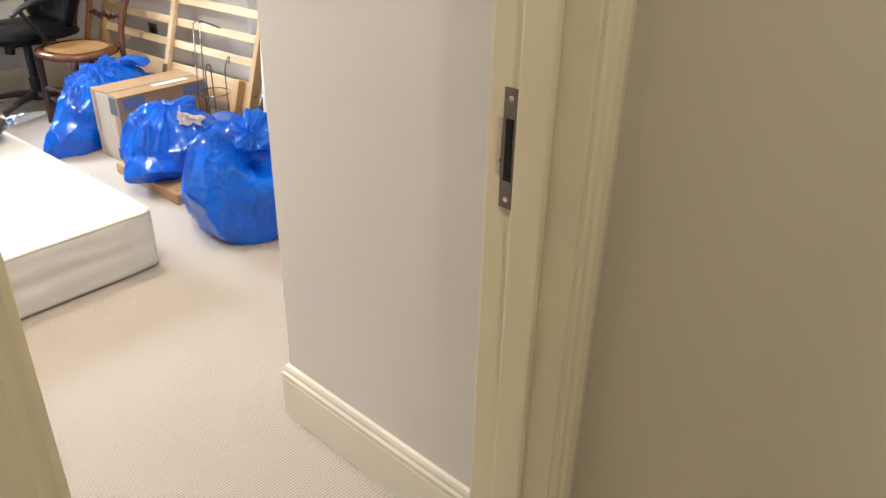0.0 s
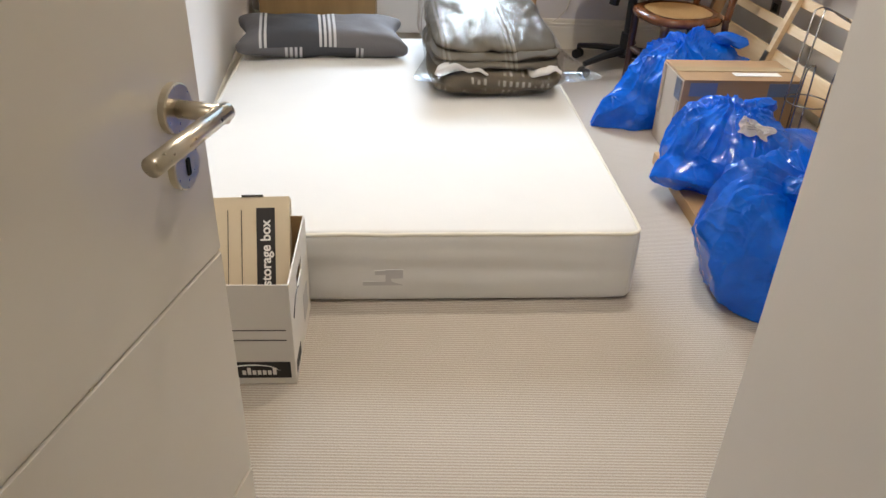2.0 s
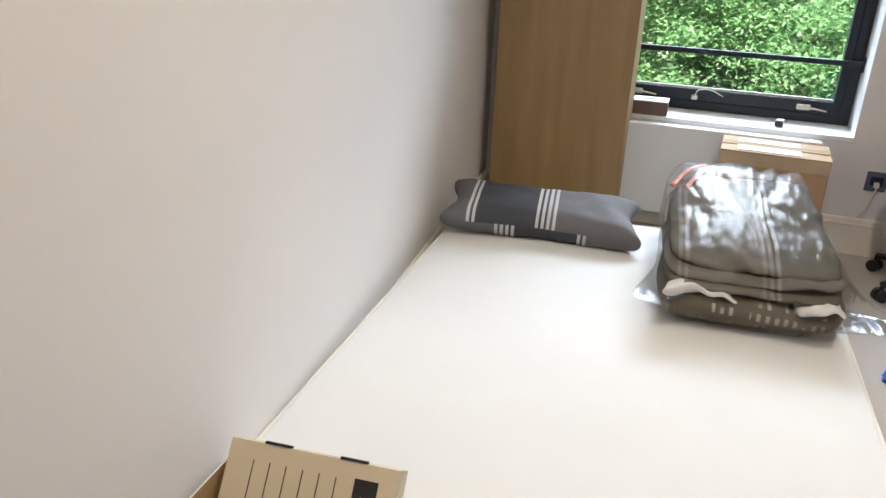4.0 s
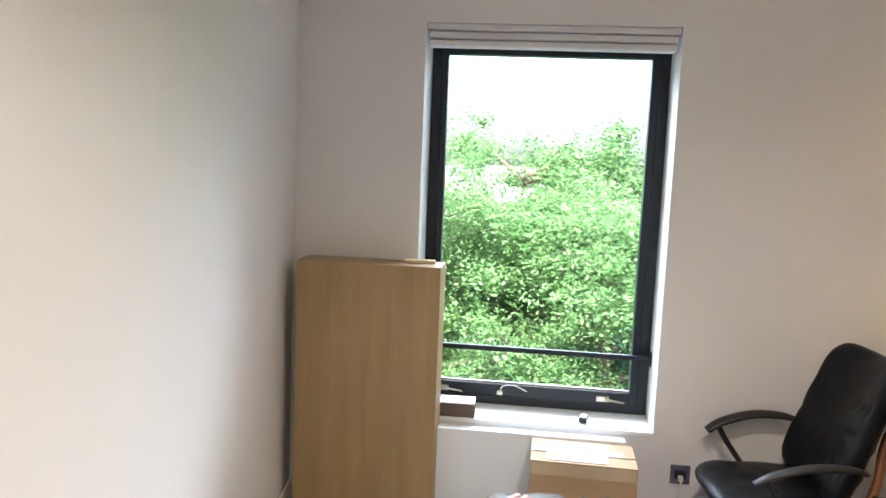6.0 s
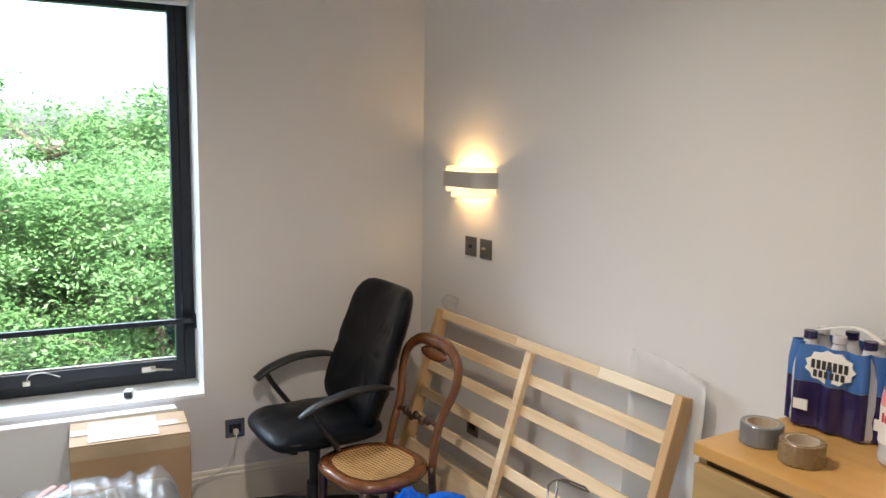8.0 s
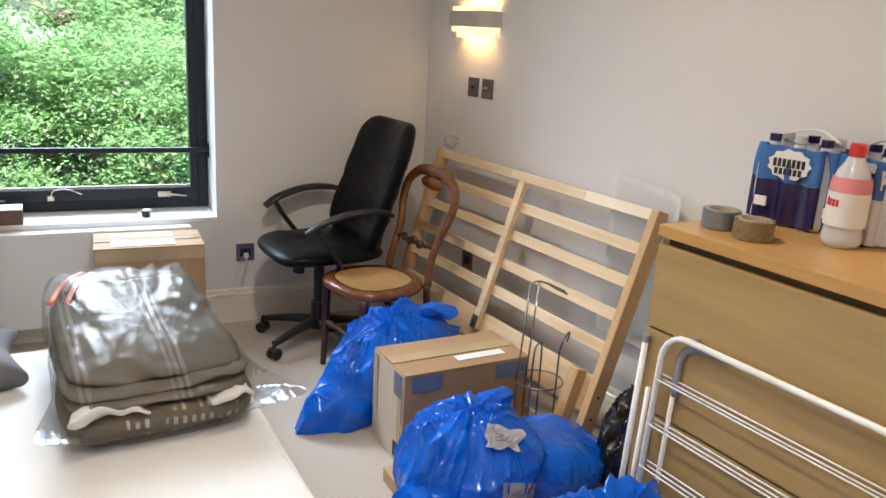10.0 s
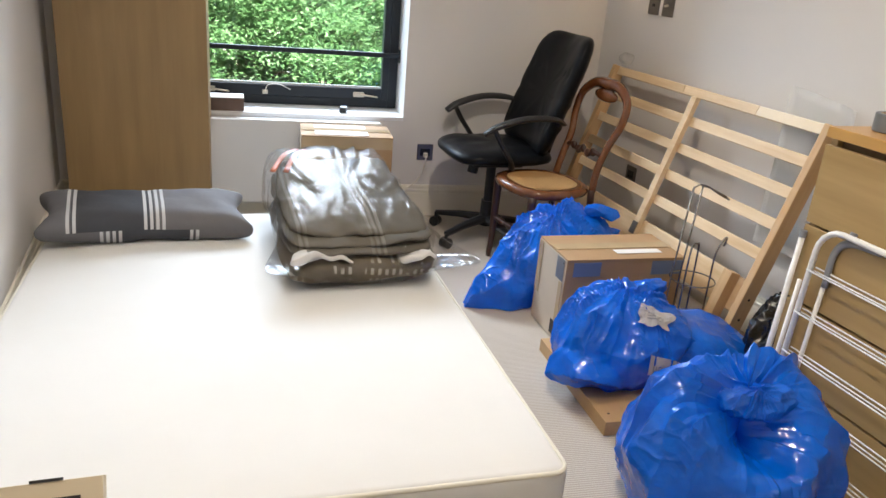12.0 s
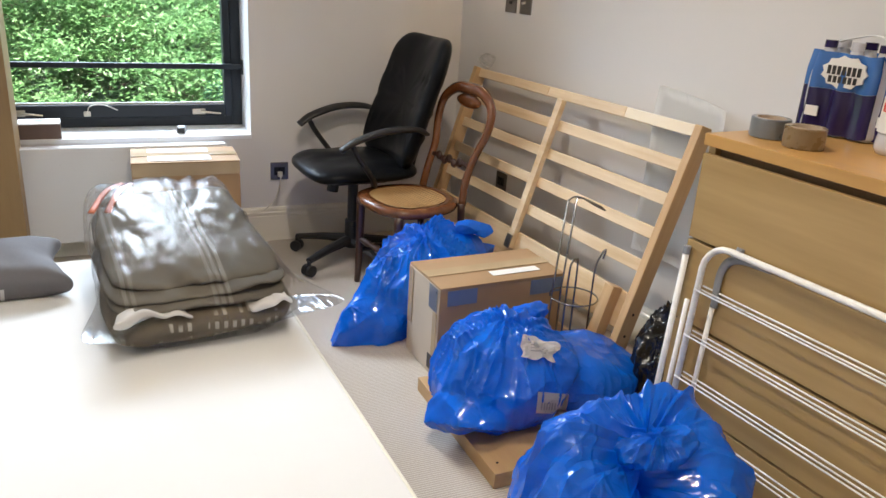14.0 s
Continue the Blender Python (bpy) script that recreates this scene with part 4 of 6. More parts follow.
def fold_layer(w, d, z0, z1, seed, shift=0.0, slope=0.0, rough=0.012):
    bm = blob(w, d, z1 - z0, 8.0, 96, 30, box=0.26)
    for v in bm.verts:
        p = v.co.copy()
        v.co.z += (z0 + z1) / 2 + slope * (p.y / d + 0.5)
        v.co.y += shift
        v.co.x *= 1.0 - 0.12 * (p.y / d + 0.5)
        v.co += rough * noise.noise_vector(p * 7 + Vector((seed, 0, 0))) + Vector((0, 0, 0.5 * rough * noise.noise(p * 22 + Vector((0, seed, 0)))))
    return bm


part("fold", fold_layer(0.56, 0.66, 0.008, 0.118, 1.0, -0.010, 0.03, 0.018), DASHED, duvet, "brown cotton with white woven dashes", smooth=True)
part("fold", fold_layer(0.55, 0.65, 0.108, 0.146, 3.1, -0.002, 0.05, 0.014), DUVET, duvet, smooth=True)
part("fold", fold_layer(0.545, 0.62, 0.136, 0.166, 6.4, 0.004, 0.07), DUVET, duvet, smooth=True)
part("fold", fold_layer(0.53, 0.58, 0.155, 0.196, 4.7, 0.020, 0.085, 0.018), DUVET, duvet, smooth=True)
for px, w, d in ((-0.150, 0.20, 0.07), (0.185, 0.13, 0.08)):
    bm = fold_layer(w, d, 0.102, 0.124, px * 9, -0.306, 0.0, 0.032)
    for v in bm.verts:
        v.co.z += 0.10 * (v.co.x) * (1 if px > 0 else -1)
        v.co.x += px
    part("lining", bm, LINING, duvet, "white duvet lining", smooth=True)


def wrap():
    """The clear bag: square cornered and loose, with flaps at its near corners and a gathered far end."""
    bm = blob(0.60, 0.80, 0.24, 6.5, 144, 64, box=0.34)
    for v in bm.verts:
        p = v.co.copy()
        rise = max(0.0, min(1.0, (p.y + 0.36) / 0.60))
        v.co.z = 0.108 + p.z * (0.80 if p.z > 0 else 0.85) + (0.125 * rise * (p.z / 0.12) if p.z > 0 else 0)
        for sx, reach in ((-1, 0.07), (1, 0.13)):
            k = max(0.0, 1 - ((p.x - sx * 0.275) ** 2 + (p.y + 0.34) ** 2) / 0.020)
            if k and abs(p.z) < 0.10:
                v.co.x += sx * reach * k * k
                v.co.y -= 0.04 * k * k
                v.co.z -= p.z * 0.85 * k
        for sx in (-1, 1):
            k = max(0.0, 1 - ((p.x - sx * 0.27) ** 2 + (p.y - 0.36) ** 2) / 0.012)
            v.co.x += sx * 0.035 * k
            v.co.y += 0.03 * k
            v.co.z += 0.012 * k * (1 if p.z > 0 else 0)
        fan = math.atan2(p.x + 0.02, p.y + 0.30)
        near = max(0.0, min(1.0, (p.y + 0.18) / 0.30)) * (1 if p.z > 0 else 0)
        g = 0.013 * near * (1 - 2.6 * abs(noise.noise(Vector((fan * 7.0, 0.4, p.y * 1.5)))))
        d1 = noise.voronoi(Vector((p.x * 1.6, p.y, p.z)) * 9)[0]
        g += 0.006 * (0.4 - (d1[1] - d1[0])) * (1 if p.y > -0.2 else 0.5)
        v.co += Vector((p.x * 0.6, p.y * 0.4, abs(p.z) + 0.03)).normalized() * g
        v.co.x *= 1.0 - 0.16 * rise
        v.co.z = max(v.co.z, 0.009)
    crisp(bm, 30)
    return bm


wrapper = part("plastic_bag", wrap(), FILM, duvet, "clear crumpled plastic bag", smooth=True)
bm = bmesh.new()
for x0, y0, x1, y1 in ((-0.25, 0.16, -0.12, 0.34), (-0.20, 0.15, -0.09, 0.33)):
    tube(bm, curve(((x0, y0, 0.262), ((x0 + x1) / 2, (y0 + y1) / 2 + 0.01, 0.300), (x1, y1, 0.298))), 0.012, 6, squash=0.2)
part("bag_print", bm, COPPERPRINT, duvet, "orange printed bag strip", smooth=True)

# ---- storage box with its lid inside ----
def storage_box():
    ob = thing("storage_box", "white cardboard storage box standing open by the wall", "storage box", pose(0.2105, 2.148, 0.001, 0, 0, 2.0))
    w, d, h, t = 0.204, 0.335, 0.300, 0.004
    for name, size in (("front_panel", (-w, w, 0, t, 0, h)), ("back_panel", (-w, w, d - t, d, 0, h)), ("base_panel", (-w + t, w - t, t, d - t, 0, t))):
        bm = block(*size, bevel=0.0012, seg=1)
        for f in bm.faces:
            f.material_index = 1 if abs(f.normal.y) > 0.9 and (f.normal.y > 0) == (name == "front_panel") or name == "base_panel" else 0
        part(name, bm, [CARDWHITE, CARDIN], ob)
    for s in (-1, 1):
        bm = bmesh.new()
        x0, x1 = (s * w, s * (w - t))
        x0, x1 = min(x0, x1), max(x0, x1)
        for y0, y1, z0, z1 in ((t, d - t, 0, 0.205), (t, d - t, 0.245, h), (t, 0.12, 0.205, 0.245), (0.215, d - t, 0.205, 0.245)):
            slab(bm, x0, x1, y0, y1, z0, z1)
        for f in bm.faces:
            f.material_index = 1 if f.normal.x * s < -0.5 else 0
        part("side_panel", bm, [CARDWHITE, CARDIN], ob, "side with a cut hand hole")
    part("hole_flap", block(-w + 0.004, -w + 0.03, 0.12, 0.215, 0.244, 0.247, m=Matrix.Rotation(radians(0), 4, "X")), TAPECLEAR, ob, "folded in tab")
    front = lambda x, z, y=-0.0006: Matrix.Translation((x, y, z)) @ Euler((radians(90), 0, 0)).to_matrix().to_4x4()
    part("print_band", block(-w + 0.03, w - 0.012, -0.0012, 0.0005, 0.022, 0.072), INK, ob, "black printed band")
    lettering("print_text", "storage box", 0.043, front(-0.062, 0.047, -0.0016), INKWHITE, ob, bold=0.0008)
    lettering("print_text", "contents", 0.021, front(-w + 0.060, 0.202), INK, ob)
    for z in (0.168, 0.138):
        part("print_line", block(-w + 0.022, w - 0.016, -0.0012, 0.0005, z, z + 0.0022), INK, ob)
    bm = bmesh.new()
    tube(bm, curve([(0.098 + 0.068 * math.cos(radians(a)), -0.0012, 0.042 + 0.022 * math.sin(radians(a))) for a in (8, 50, 90, 130, 170, 210, 240)]), [0.0008 + 0.0035 * math.sin(math.pi * k / 36) for k in range(37)], 5, squash=0.25)
    part("print_logo", bm, INKWHITE, ob, "white curved mark")
    for k in range(7):
        part("print_logo", block(0.072 + 0.0125 * k, 0.081 + 0.0125 * k, -0.0014, 0.0002, 0.032, 0.046 + (0.008 if k in (1, 6) else 0)), INKWHITE, ob)
    bm = bmesh.new()
    tube(bm, curve([(w + 0.0006, 0.03 + 0.11 * t2, 0.165 + 0.05 * math.sin(math.pi * (0.12 + 0.6 * t2))) for t2 in (0, 0.2, 0.4, 0.6, 0.8, 1.0)]), 0.002, 5, squash=0.3)
    part("print_logo", bm, INK, ob)
    part("print_mark", block(w - 0.0004, w + 0.0010, 0.20, 0.28, 0.045, 0.125), PRINT, ob, "faded printed mark")
    for k in range(4):
        part("print_mark", block(w - 0.0004, w + 0.0010, 0.02 + 0.022 * k, 0.036 + 0.022 * k, 0.02, 0.055), INK, ob)
    # the lid, standing in the box and leaning on its far side
    lid = part("lid", block(-0.178, 0.178, -0.002, 0.002, 0.0, 0.425, bevel=0.001), CARDLID, ob, "buff cardboard lid", m=Matrix.Translation((0.005, 0.075, 0.014)) @ Euler((radians(-37), 0, radians(3.5))).to_matrix().to_4x4())
    part("lid_edge", block(-0.178, -0.174, 0.0022, 0.060, 0.0, 0.425), CARDLID, lid)
    part("lid_edge", block(0.174, 0.178, 0.0022, 0.060, 0.0, 0.425), CARDLID, lid)
    part("lid_edge", block(-0.178, 0.178, 0.0022, 0.050, 0.421, 0.425), CARDLID, lid)
    for x in (-0.105, 0.055):
        part("slot", block(x, x + 0.055, -0.004, 0.010, 0.4245, 0.430), INK, lid, "dark tab slot")
    for k in range(6):
        part("print_line", block(-0.122 + 0.035 * k, -0.1203 + 0.035 * k, -0.0032, -0.0015, 0.18, 0.390), INK, lid)
    part("print_band", block(0.092, 0.140, -0.0032, -0.0015, 0.03, 0.395), INK, lid, "black printed band")
    up = lambda x, z, y: Matrix.Translation((x, y, z)) @ Euler((radians(90), radians(-90), 0)).to_matrix().to_4x4()
    lettering("print_text", "storage box", 0.036, up(0.1165, 0.275, -0.0037), INKWHITE, lid, bold=0.0008)
    lettering("print_text", "contents", 0.018, up(-0.143, 0.235, -0.0024), INK, lid)
    bm = bmesh.new()
    tube(bm, curve([(0.068 - 0.045 * math.sin(math.pi * t2), -0.0026, 0.03 + 0.13 * t2) for t2 in (0, 0.2, 0.4, 0.6, 0.8, 0.95)]), 0.002, 5, squash=0.4)
    part("print_logo", bm, INK, lid)
    for k in range(5):
        part("print_logo", block(0.060, 0.076, -0.0030, -0.0015, 0.055 + 0.018 * k, 0.066 + 0.018 * k), INK, lid)
    return ob


storage_box()


# ---- office chair ----
def office_chair(m):
    """Faces local -y; stands at the foot of its column."""
    ob = thing("office_chair", "black leatherette office chair with looped plastic arms", "office chair", m)
    for k in range(5):
        a = radians(72 * k + 10)
        c, s = math.cos(a), math.sin(a)
        bm = bmesh.new()
        tube(bm, [(0.03 * c, 0.03 * s, 0.105), (0.15 * c, 0.15 * s, 0.095), (0.285 * c, 0.285 * s, 0.072)], [0.030, 0.024, 0.018], 8, squash=0.75)
        leg = part("leg", bm, BLACK, ob)
        bm = bmesh.new()
        for side in (-0.014, 0.014):
            n = Vector((-s, c, 0))
            p = Vector((0.285 * c, 0.285 * s, 0.027)) + n * side
            tube(bm, [p - n * 0.009, p + n * 0.009], 0.026, 16)
        tube(bm, [(0.285 * c, 0.285 * s, 0.03), (0.285 * c, 0.285 * s, 0.072)], 0.009, 8)
        part("caster", bm, BLACK, leg)
    bm = bmesh.new()
    tube(bm, [(0, 0, 0.07), (0, 0, 0.20), (0, 0, 0.2001), (0, 0, 0.40)], [0.036, 0.034, 0.024, 0.024], 14)
    part("column", bm, BLACK, ob)
    bm = bmesh.new()
    slab(bm, -0.10, 0.10, -0.13, 0.13, 0.392, 0.425, bevel=0.012)
    tube(bm, [(0.0, -0.09, 0.40), (0.0, -0.10, 0.345)], 0.026, 12)
    part("mechanism", bm, BLACK, ob)
    bm = blob(0.50, 0.50, 0.085, 4.2, 64, 24)
    for v in bm.verts:
        v.co.z += 0.462 - 0.10 * max(0.0, -v.co.y - 0.14) ** 1.2 + 0.004 * noise.noise(v.co * 14)
    part("seat", bm, LEATHER, ob, smooth=True)
    bm = blob(0.49, 0.60, 0.095, 6.0, 64, 28, box=0.42)
    lean = Matrix.Translation((0, 0.285, 0.745)) @ Euler((radians(71), 0, 0)).to_matrix().to_4x4()
    for v in bm.verts:
        v.co.x *= 1.0 + 0.10 * (0.29 - v.co.y) / 0.58
        v.co.z -= 0.045 * (v.co.x / 0.23) ** 2 * -1
        for yy in (0.10, -0.02, -0.14):
            v.co.z -= 0.010 * math.exp(-((v.co.y - yy) / 0.008) ** 2) * (1 if v.co.z > 0 else 0)
        v.co.z += 0.004 * noise.noise(v.co * 12)
    bmesh.ops.transform(bm, matrix=lean, verts=bm.verts)
    part("backrest", bm, LEATHER, ob, smooth=True)
    bm = bmesh.new()
    tube(bm, curve(((0, 0.02, 0.405), (0, 0.25, 0.41), (0, 0.300, 0.50), (0, 0.345, 0.66))), 0.030, 8, squash=0.5)
    part("back_bar", bm, BLACK, ob, smooth=True)
    for s in (-1, 1):
        bm = bmesh.new()
        line = curve(((s * 0.235, 0.245, 0.640), (s * 0.285, 0.17, 0.672), (s * 0.295, 0.03, 0.672), (s * 0.290, -0.10, 0.635), (s * 0.283, -0.165, 0.595)))
        n = len(line)
        tube(bm, line, [0.017 + 0.012 * min(1, 3 * k / n) - 0.008 * max(0, 2 * k / n - 1.4) for k in range(n)], 10, squash=0.5)
        tube(bm, curve(((s * 0.286, -0.12, 0.622), (s * 0.288, -0.085, 0.56), (s * 0.275, -0.02, 0.47), (s * 0.20, 0.02, 0.412))), 0.021, 10, squash=0.55)
        part("armrest", bm, BLACK, ob, smooth=True)
    return ob


office_chair(pose(1.790, 4.740, 0.0, 0, 0, -86))


# ---- caned side chair ----
def cane_chair(m):
    """Faces local -y; balloon back, caned seat, turned legs and stretchers."""
    ob = thing("side_chair", "polished mahogany balloon back chair with a caned seat", "chair", m)
    sz = 0.405
    shape = []
    for k in range(48):
        a = 2 * math.pi * k / 48
        c, s = math.cos(a), math.sin(a)
        r = (abs(c) ** 2.8 + abs(s) ** 2.8) ** (-1 / 2.8)
        shape.append(((0.205 - 0.03 * max(0, s)) * c * r, 0.195 * s * r))
    bm = bmesh.new()
    rings = []
    for scale, z in ((0.72, sz + 0.002), (0.76, sz + 0.010), (0.90, sz + 0.013), (0.985, sz + 0.004), (1.0, sz - 0.010), (0.975, sz - 0.024), (0.90, sz - 0.030), (0.70, sz - 0.030), (0.70, sz - 0.004)):
        rings.append([bm.verts.new((x * scale, y * scale, z)) for x, y in shape])
    for a, b in zip(rings, rings[1:]):
        for k in range(48):
            bm.faces.new((a[k], b[k], b[(k + 1) % 48], a[(k + 1) % 48]))
    part("seat_frame", bm, MAHOG, ob, smooth=True)
    bm = bmesh.new()
    rows = [[bm.verts.new((x * s, y * s, sz + z)) for x, y in shape] for s, z in ((0.755, 0.0105), (0.5, 0.004), (0.25, 0.001))]
    for a, b in zip(rows, rows[1:]):
        for k in range(48):
            bm.faces.new((a[k], a[(k + 1) % 48], b[(k + 1) % 48], b[k]))
    bm.faces.new(rows[-1])
    part("cane_seat", bm, CANE, ob, "woven cane seat", smooth=True)
    for s in (-1, 1):
        bm = bmesh.new()
        tube(bm, curve(((s * 0.152, -0.140, sz - 0.02), (s * 0.152, -0.142, 0.25), (s * 0.153, -0.144, 0.10), (s * 0.155, -0.150, 0.0)), 5), [0.020 - 0.007 * k / 15 for k in range(16)], 10)
        part("leg", bm, MAHOGDARK, ob, smooth=True)
        bm = bmesh.new()
        tube(bm, curve(((s * 0.150, 0.165, sz), (s * 0.155, 0.180, 0.2), (s * 0.160, 0.225, 0.0)), 6), 0.016, 10)
        part("leg", bm, MAHOGDARK, ob, smooth=True)
    for a, b in (((-0.152, -0.142, 0.20), (0.152, -0.142, 0.20)), ((-0.152, -0.142, 0.15), (-0.156, 0.185, 0.15)), ((0.152, -0.142, 0.15), (0.156, 0.185, 0.15)), ((-0.156, 0.185, 0.22), (0.156, 0.185, 0.22))):
        bm = bmesh.new()
        a, b = Vector(a), Vector(b)
        pts, rad2 = [], []
        for k in range(21):
            t = k / 20
            pts.append(a.lerp(b, t))
            rad2.append(0.008 + 0.006 * abs(math.sin(math.pi * t * 3)) + (0.004 if k in (5, 10, 15) else 0))
        tube(bm, pts, rad2, 8)
        part("stretcher", bm, MAHOGDARK, ob, smooth=True)
    back = curve(((-0.150, 0.170, sz - 0.01), (-0.140, 0.190, 0.50), (-0.145, 0.225, 0.60), (-0.175, 0.255, 0.70), (-0.165, 0.275, 0.79), (-0.09, 0.285, 0.845), (0.0, 0.288, 0.850),
                  (0.09, 0.285, 0.845), (0.165, 0.275, 0.79), (0.175, 0.255, 0.70), (0.145, 0.225, 0.60), (0.140, 0.190, 0.50), (0.150, 0.170, sz - 0.01)), 5)
    n = len(back)
    bm = bmesh.new()
    tube(bm, back, [0.0165 + 0.011 * math.exp(-((k / (n - 1) - 0.5) / 0.13) ** 2) for k in range(n)], 12, squash=1.0)
    part("back_frame", bm, MAHOG, ob, "polished rounded back hoop", smooth=True)
    bm = bmesh.new()
    for x, z, w, h in ((0.0, 0.800, 0.085, 0.030), (-0.045, 0.800, 0.03, 0.022), (0.045, 0.800, 0.03, 0.022)):
        bmesh.ops.create_icosphere(bm, subdivisions=3, radius=1.0, matrix=Matrix.Translation((x, 0.283, z)) @ Matrix.Diagonal((w, 0.013, h, 1)))
    part("crest_carving", bm, MAHOG, ob, "carved crest", smooth=True)
    bm = bmesh.new()
    tube(bm, curve(((-0.14, 0.206, 0.548), (-0.09, 0.204, 0.560), (-0.05, 0.203, 0.545), (0.0, 0.203, 0.557), (0.05, 0.203, 0.545), (0.09, 0.204, 0.560), (0.14, 0.206, 0.548)), 5), 0.010, 8)
    for x in (-0.075, -0.035, 0.0, 0.035, 0.075):
        bmesh.ops.create_icosphere(bm, subdivisions=2, radius=1.0, matrix=Matrix.Translation((x, 0.200, 0.553 + 0.006 * math.cos(x * 90))) @ Matrix.Diagonal((0.020, 0.012, 0.020, 1)))
    part("back_rail", bm, MAHOGDARK, ob, "carved cross rail", smooth=True)
    return ob


cane_chair(pose(1.915, 4.360, 0.0, 0, 0, -78))


# ---- slatted bed base leaning on the wall ----
def slat_base():
    foot, lean, high = 2.100, 17.5, 0.925
    y0, y1, ym = 3.375, 4.805, 4.100
    ob = thing("slatted_bed_base", "pale pine slatted bed base leaning against the wall", "bed base", RW @ pose(foot, 0, 0.012, 0, lean, 0))
    # local z runs up the base, local x points to the wall
    for ya, mat in ((y0, PINERAIL), (y1 - 0.032, PINERAIL)):
        part("side_rail", block(-0.020, 0.040, ya, ya + 0.032, 0.0, high, bevel=0.003), mat, ob)
    part("middle_rail", block(-0.026, -0.001, ym - 0.018, ym + 0.018, 0.255, high - 0.040, bevel=0.003), PINE, ob)
    ends = ((y0 + 0.0325, ym - 0.35), (ym - 0.3495, ym + 0.12), (ym + 0.1205, y1 - 0.0325))
    for ya, yb in ends:
        part("slat", block(0.0, 0.019, ya, yb, high - 0.040, high - 0.001, bevel=0.0025), PINEPALE if ya < ym - 0.4 else PINE, ob)
    for z in (0.785, 0.667, 0.547, 0.430):
        part("slat", block(0.0, 0.018, y0 + 0.0325, y1 - 0.0325, z - 0.021, z + 0.021, bevel=0.0025), PINE, ob)
    part("slat", block(0.0, 0.022, y0 + 0.0325, y1 - 0.0325, 0.200, 0.328, bevel=0.003), PINE, ob, "wide lower pine board")
    part("slat", block(0.0, 0.022, y0 + 0.0325, y1 - 0.0325, 0.030, 0.100, bevel=0.003), PINE, ob)
    part("block", block(-0.046, -0.001, y0 + 0.075, y0 + 0.120, 0.06, 0.335, bevel=0.003), PINERAIL, ob, "short pine corner block")
    part("metal_bracket", block(-0.031, -0.0265, ym - 0.018, ym + 0.018, 0.255, 0.31, bevel=0.001), DARKSTEEL, ob, "grey metal bracket")
    for z in (0.115, 0.19, 0.27):
        bm = bmesh.new()
        tube(bm, [(0.010, y0 - 0.001, z), (0.010, y0 + 0.001, z)], 0.005, 10)
        part("bolt_hole", bm, VOID, ob)
    return ob


slat_base()
wisp = thing("plastic_wrap", "crumpled clear plastic wrap caught on the bed base", "plastic wrap", RW @ pose(2.405, 4.775, 0.930))
part("film", sack([((0, 0, 0), (0.035, 0.065, 0.035)), ((0.0, -0.05, 0.01), (0.03, 0.05, 0.025))], 4, 0.012, 3.3, -1.0, crease=18, keep=(0.6, 0.95)), WISP, wisp, smooth=False)

foam = thing("foam_sheet", "white packing foam sheet hanging behind the bed base", "foam sheet", RW @ pose(2.425, 3.49, -0.03))
bm = bmesh.new()
for i in range(13):
    for j in range(17):
        u, w = i / 12, j / 16
        bm.verts.new((-0.012 + 0.022 * (u - 0.5) ** 2 * 4 * -1 + 0.010 * noise.noise(Vector((u * 3, w * 3, 1))), -0.15 + 0.30 * u - 0.02 * w, 0.42 + 0.60 * w - 0.035 * (1 - u) * w))
bm.verts.ensure_lookup_table()
for i in range(12):
    for j in range(16):
        a = i * 17 + j
        bm.faces.new([bm.verts[k] for k in (a, a + 17, a + 18, a + 1)])
bmesh.ops.solidify(bm, geom=bm.faces, thickness=0.005)
part("sheet", bm, FOAM, foam, smooth=True)

# ---- blue sacks, board, wire rack, black sack ----
def board_thing():
    ob = thing("shelf_board", "pale oak veneer shelf board lying on the carpet", "board", pose(1.665, 2.990, 0.001, 0, 0, 1.0))
    part("board", block(0.0, 0.40, 0.0, 0.545, 0.0, 0.048, bevel=0.0015), PLANK, ob)
    for x, y in ((0.03, 0.045), (0.03, 0.50)):
        bm = bmesh.new()
        tube(bm, [(x, y, 0.047), (x, y, 0.0486)], 0.004, 10)
        part("dowel_hole", bm, VOID, ob)


board_thing()


def blue_sack(label, m, bm, extras=()):
    ob = thing("rubbish_sack", label, "plastic sack", m, group="blue sacks")
    part("sack", bm, BLUEBAG, ob, smooth=True)
    for name, size, mat, lab, mm in extras:
        part(name, block(*size), mat, ob, lab, m=mm)
    return ob


def drag(p):
    """Draws the low near side out into a flat pointed tail."""
    k = max(0.0, min(1.0, (-p.x - 0.14) / 0.22)) * max(0.0, 1 - p.z / 0.34)
    return p + Vector((-0.15 * k * k, -0.10 * k - 0.5 * p.y * k, -0.045 * k))


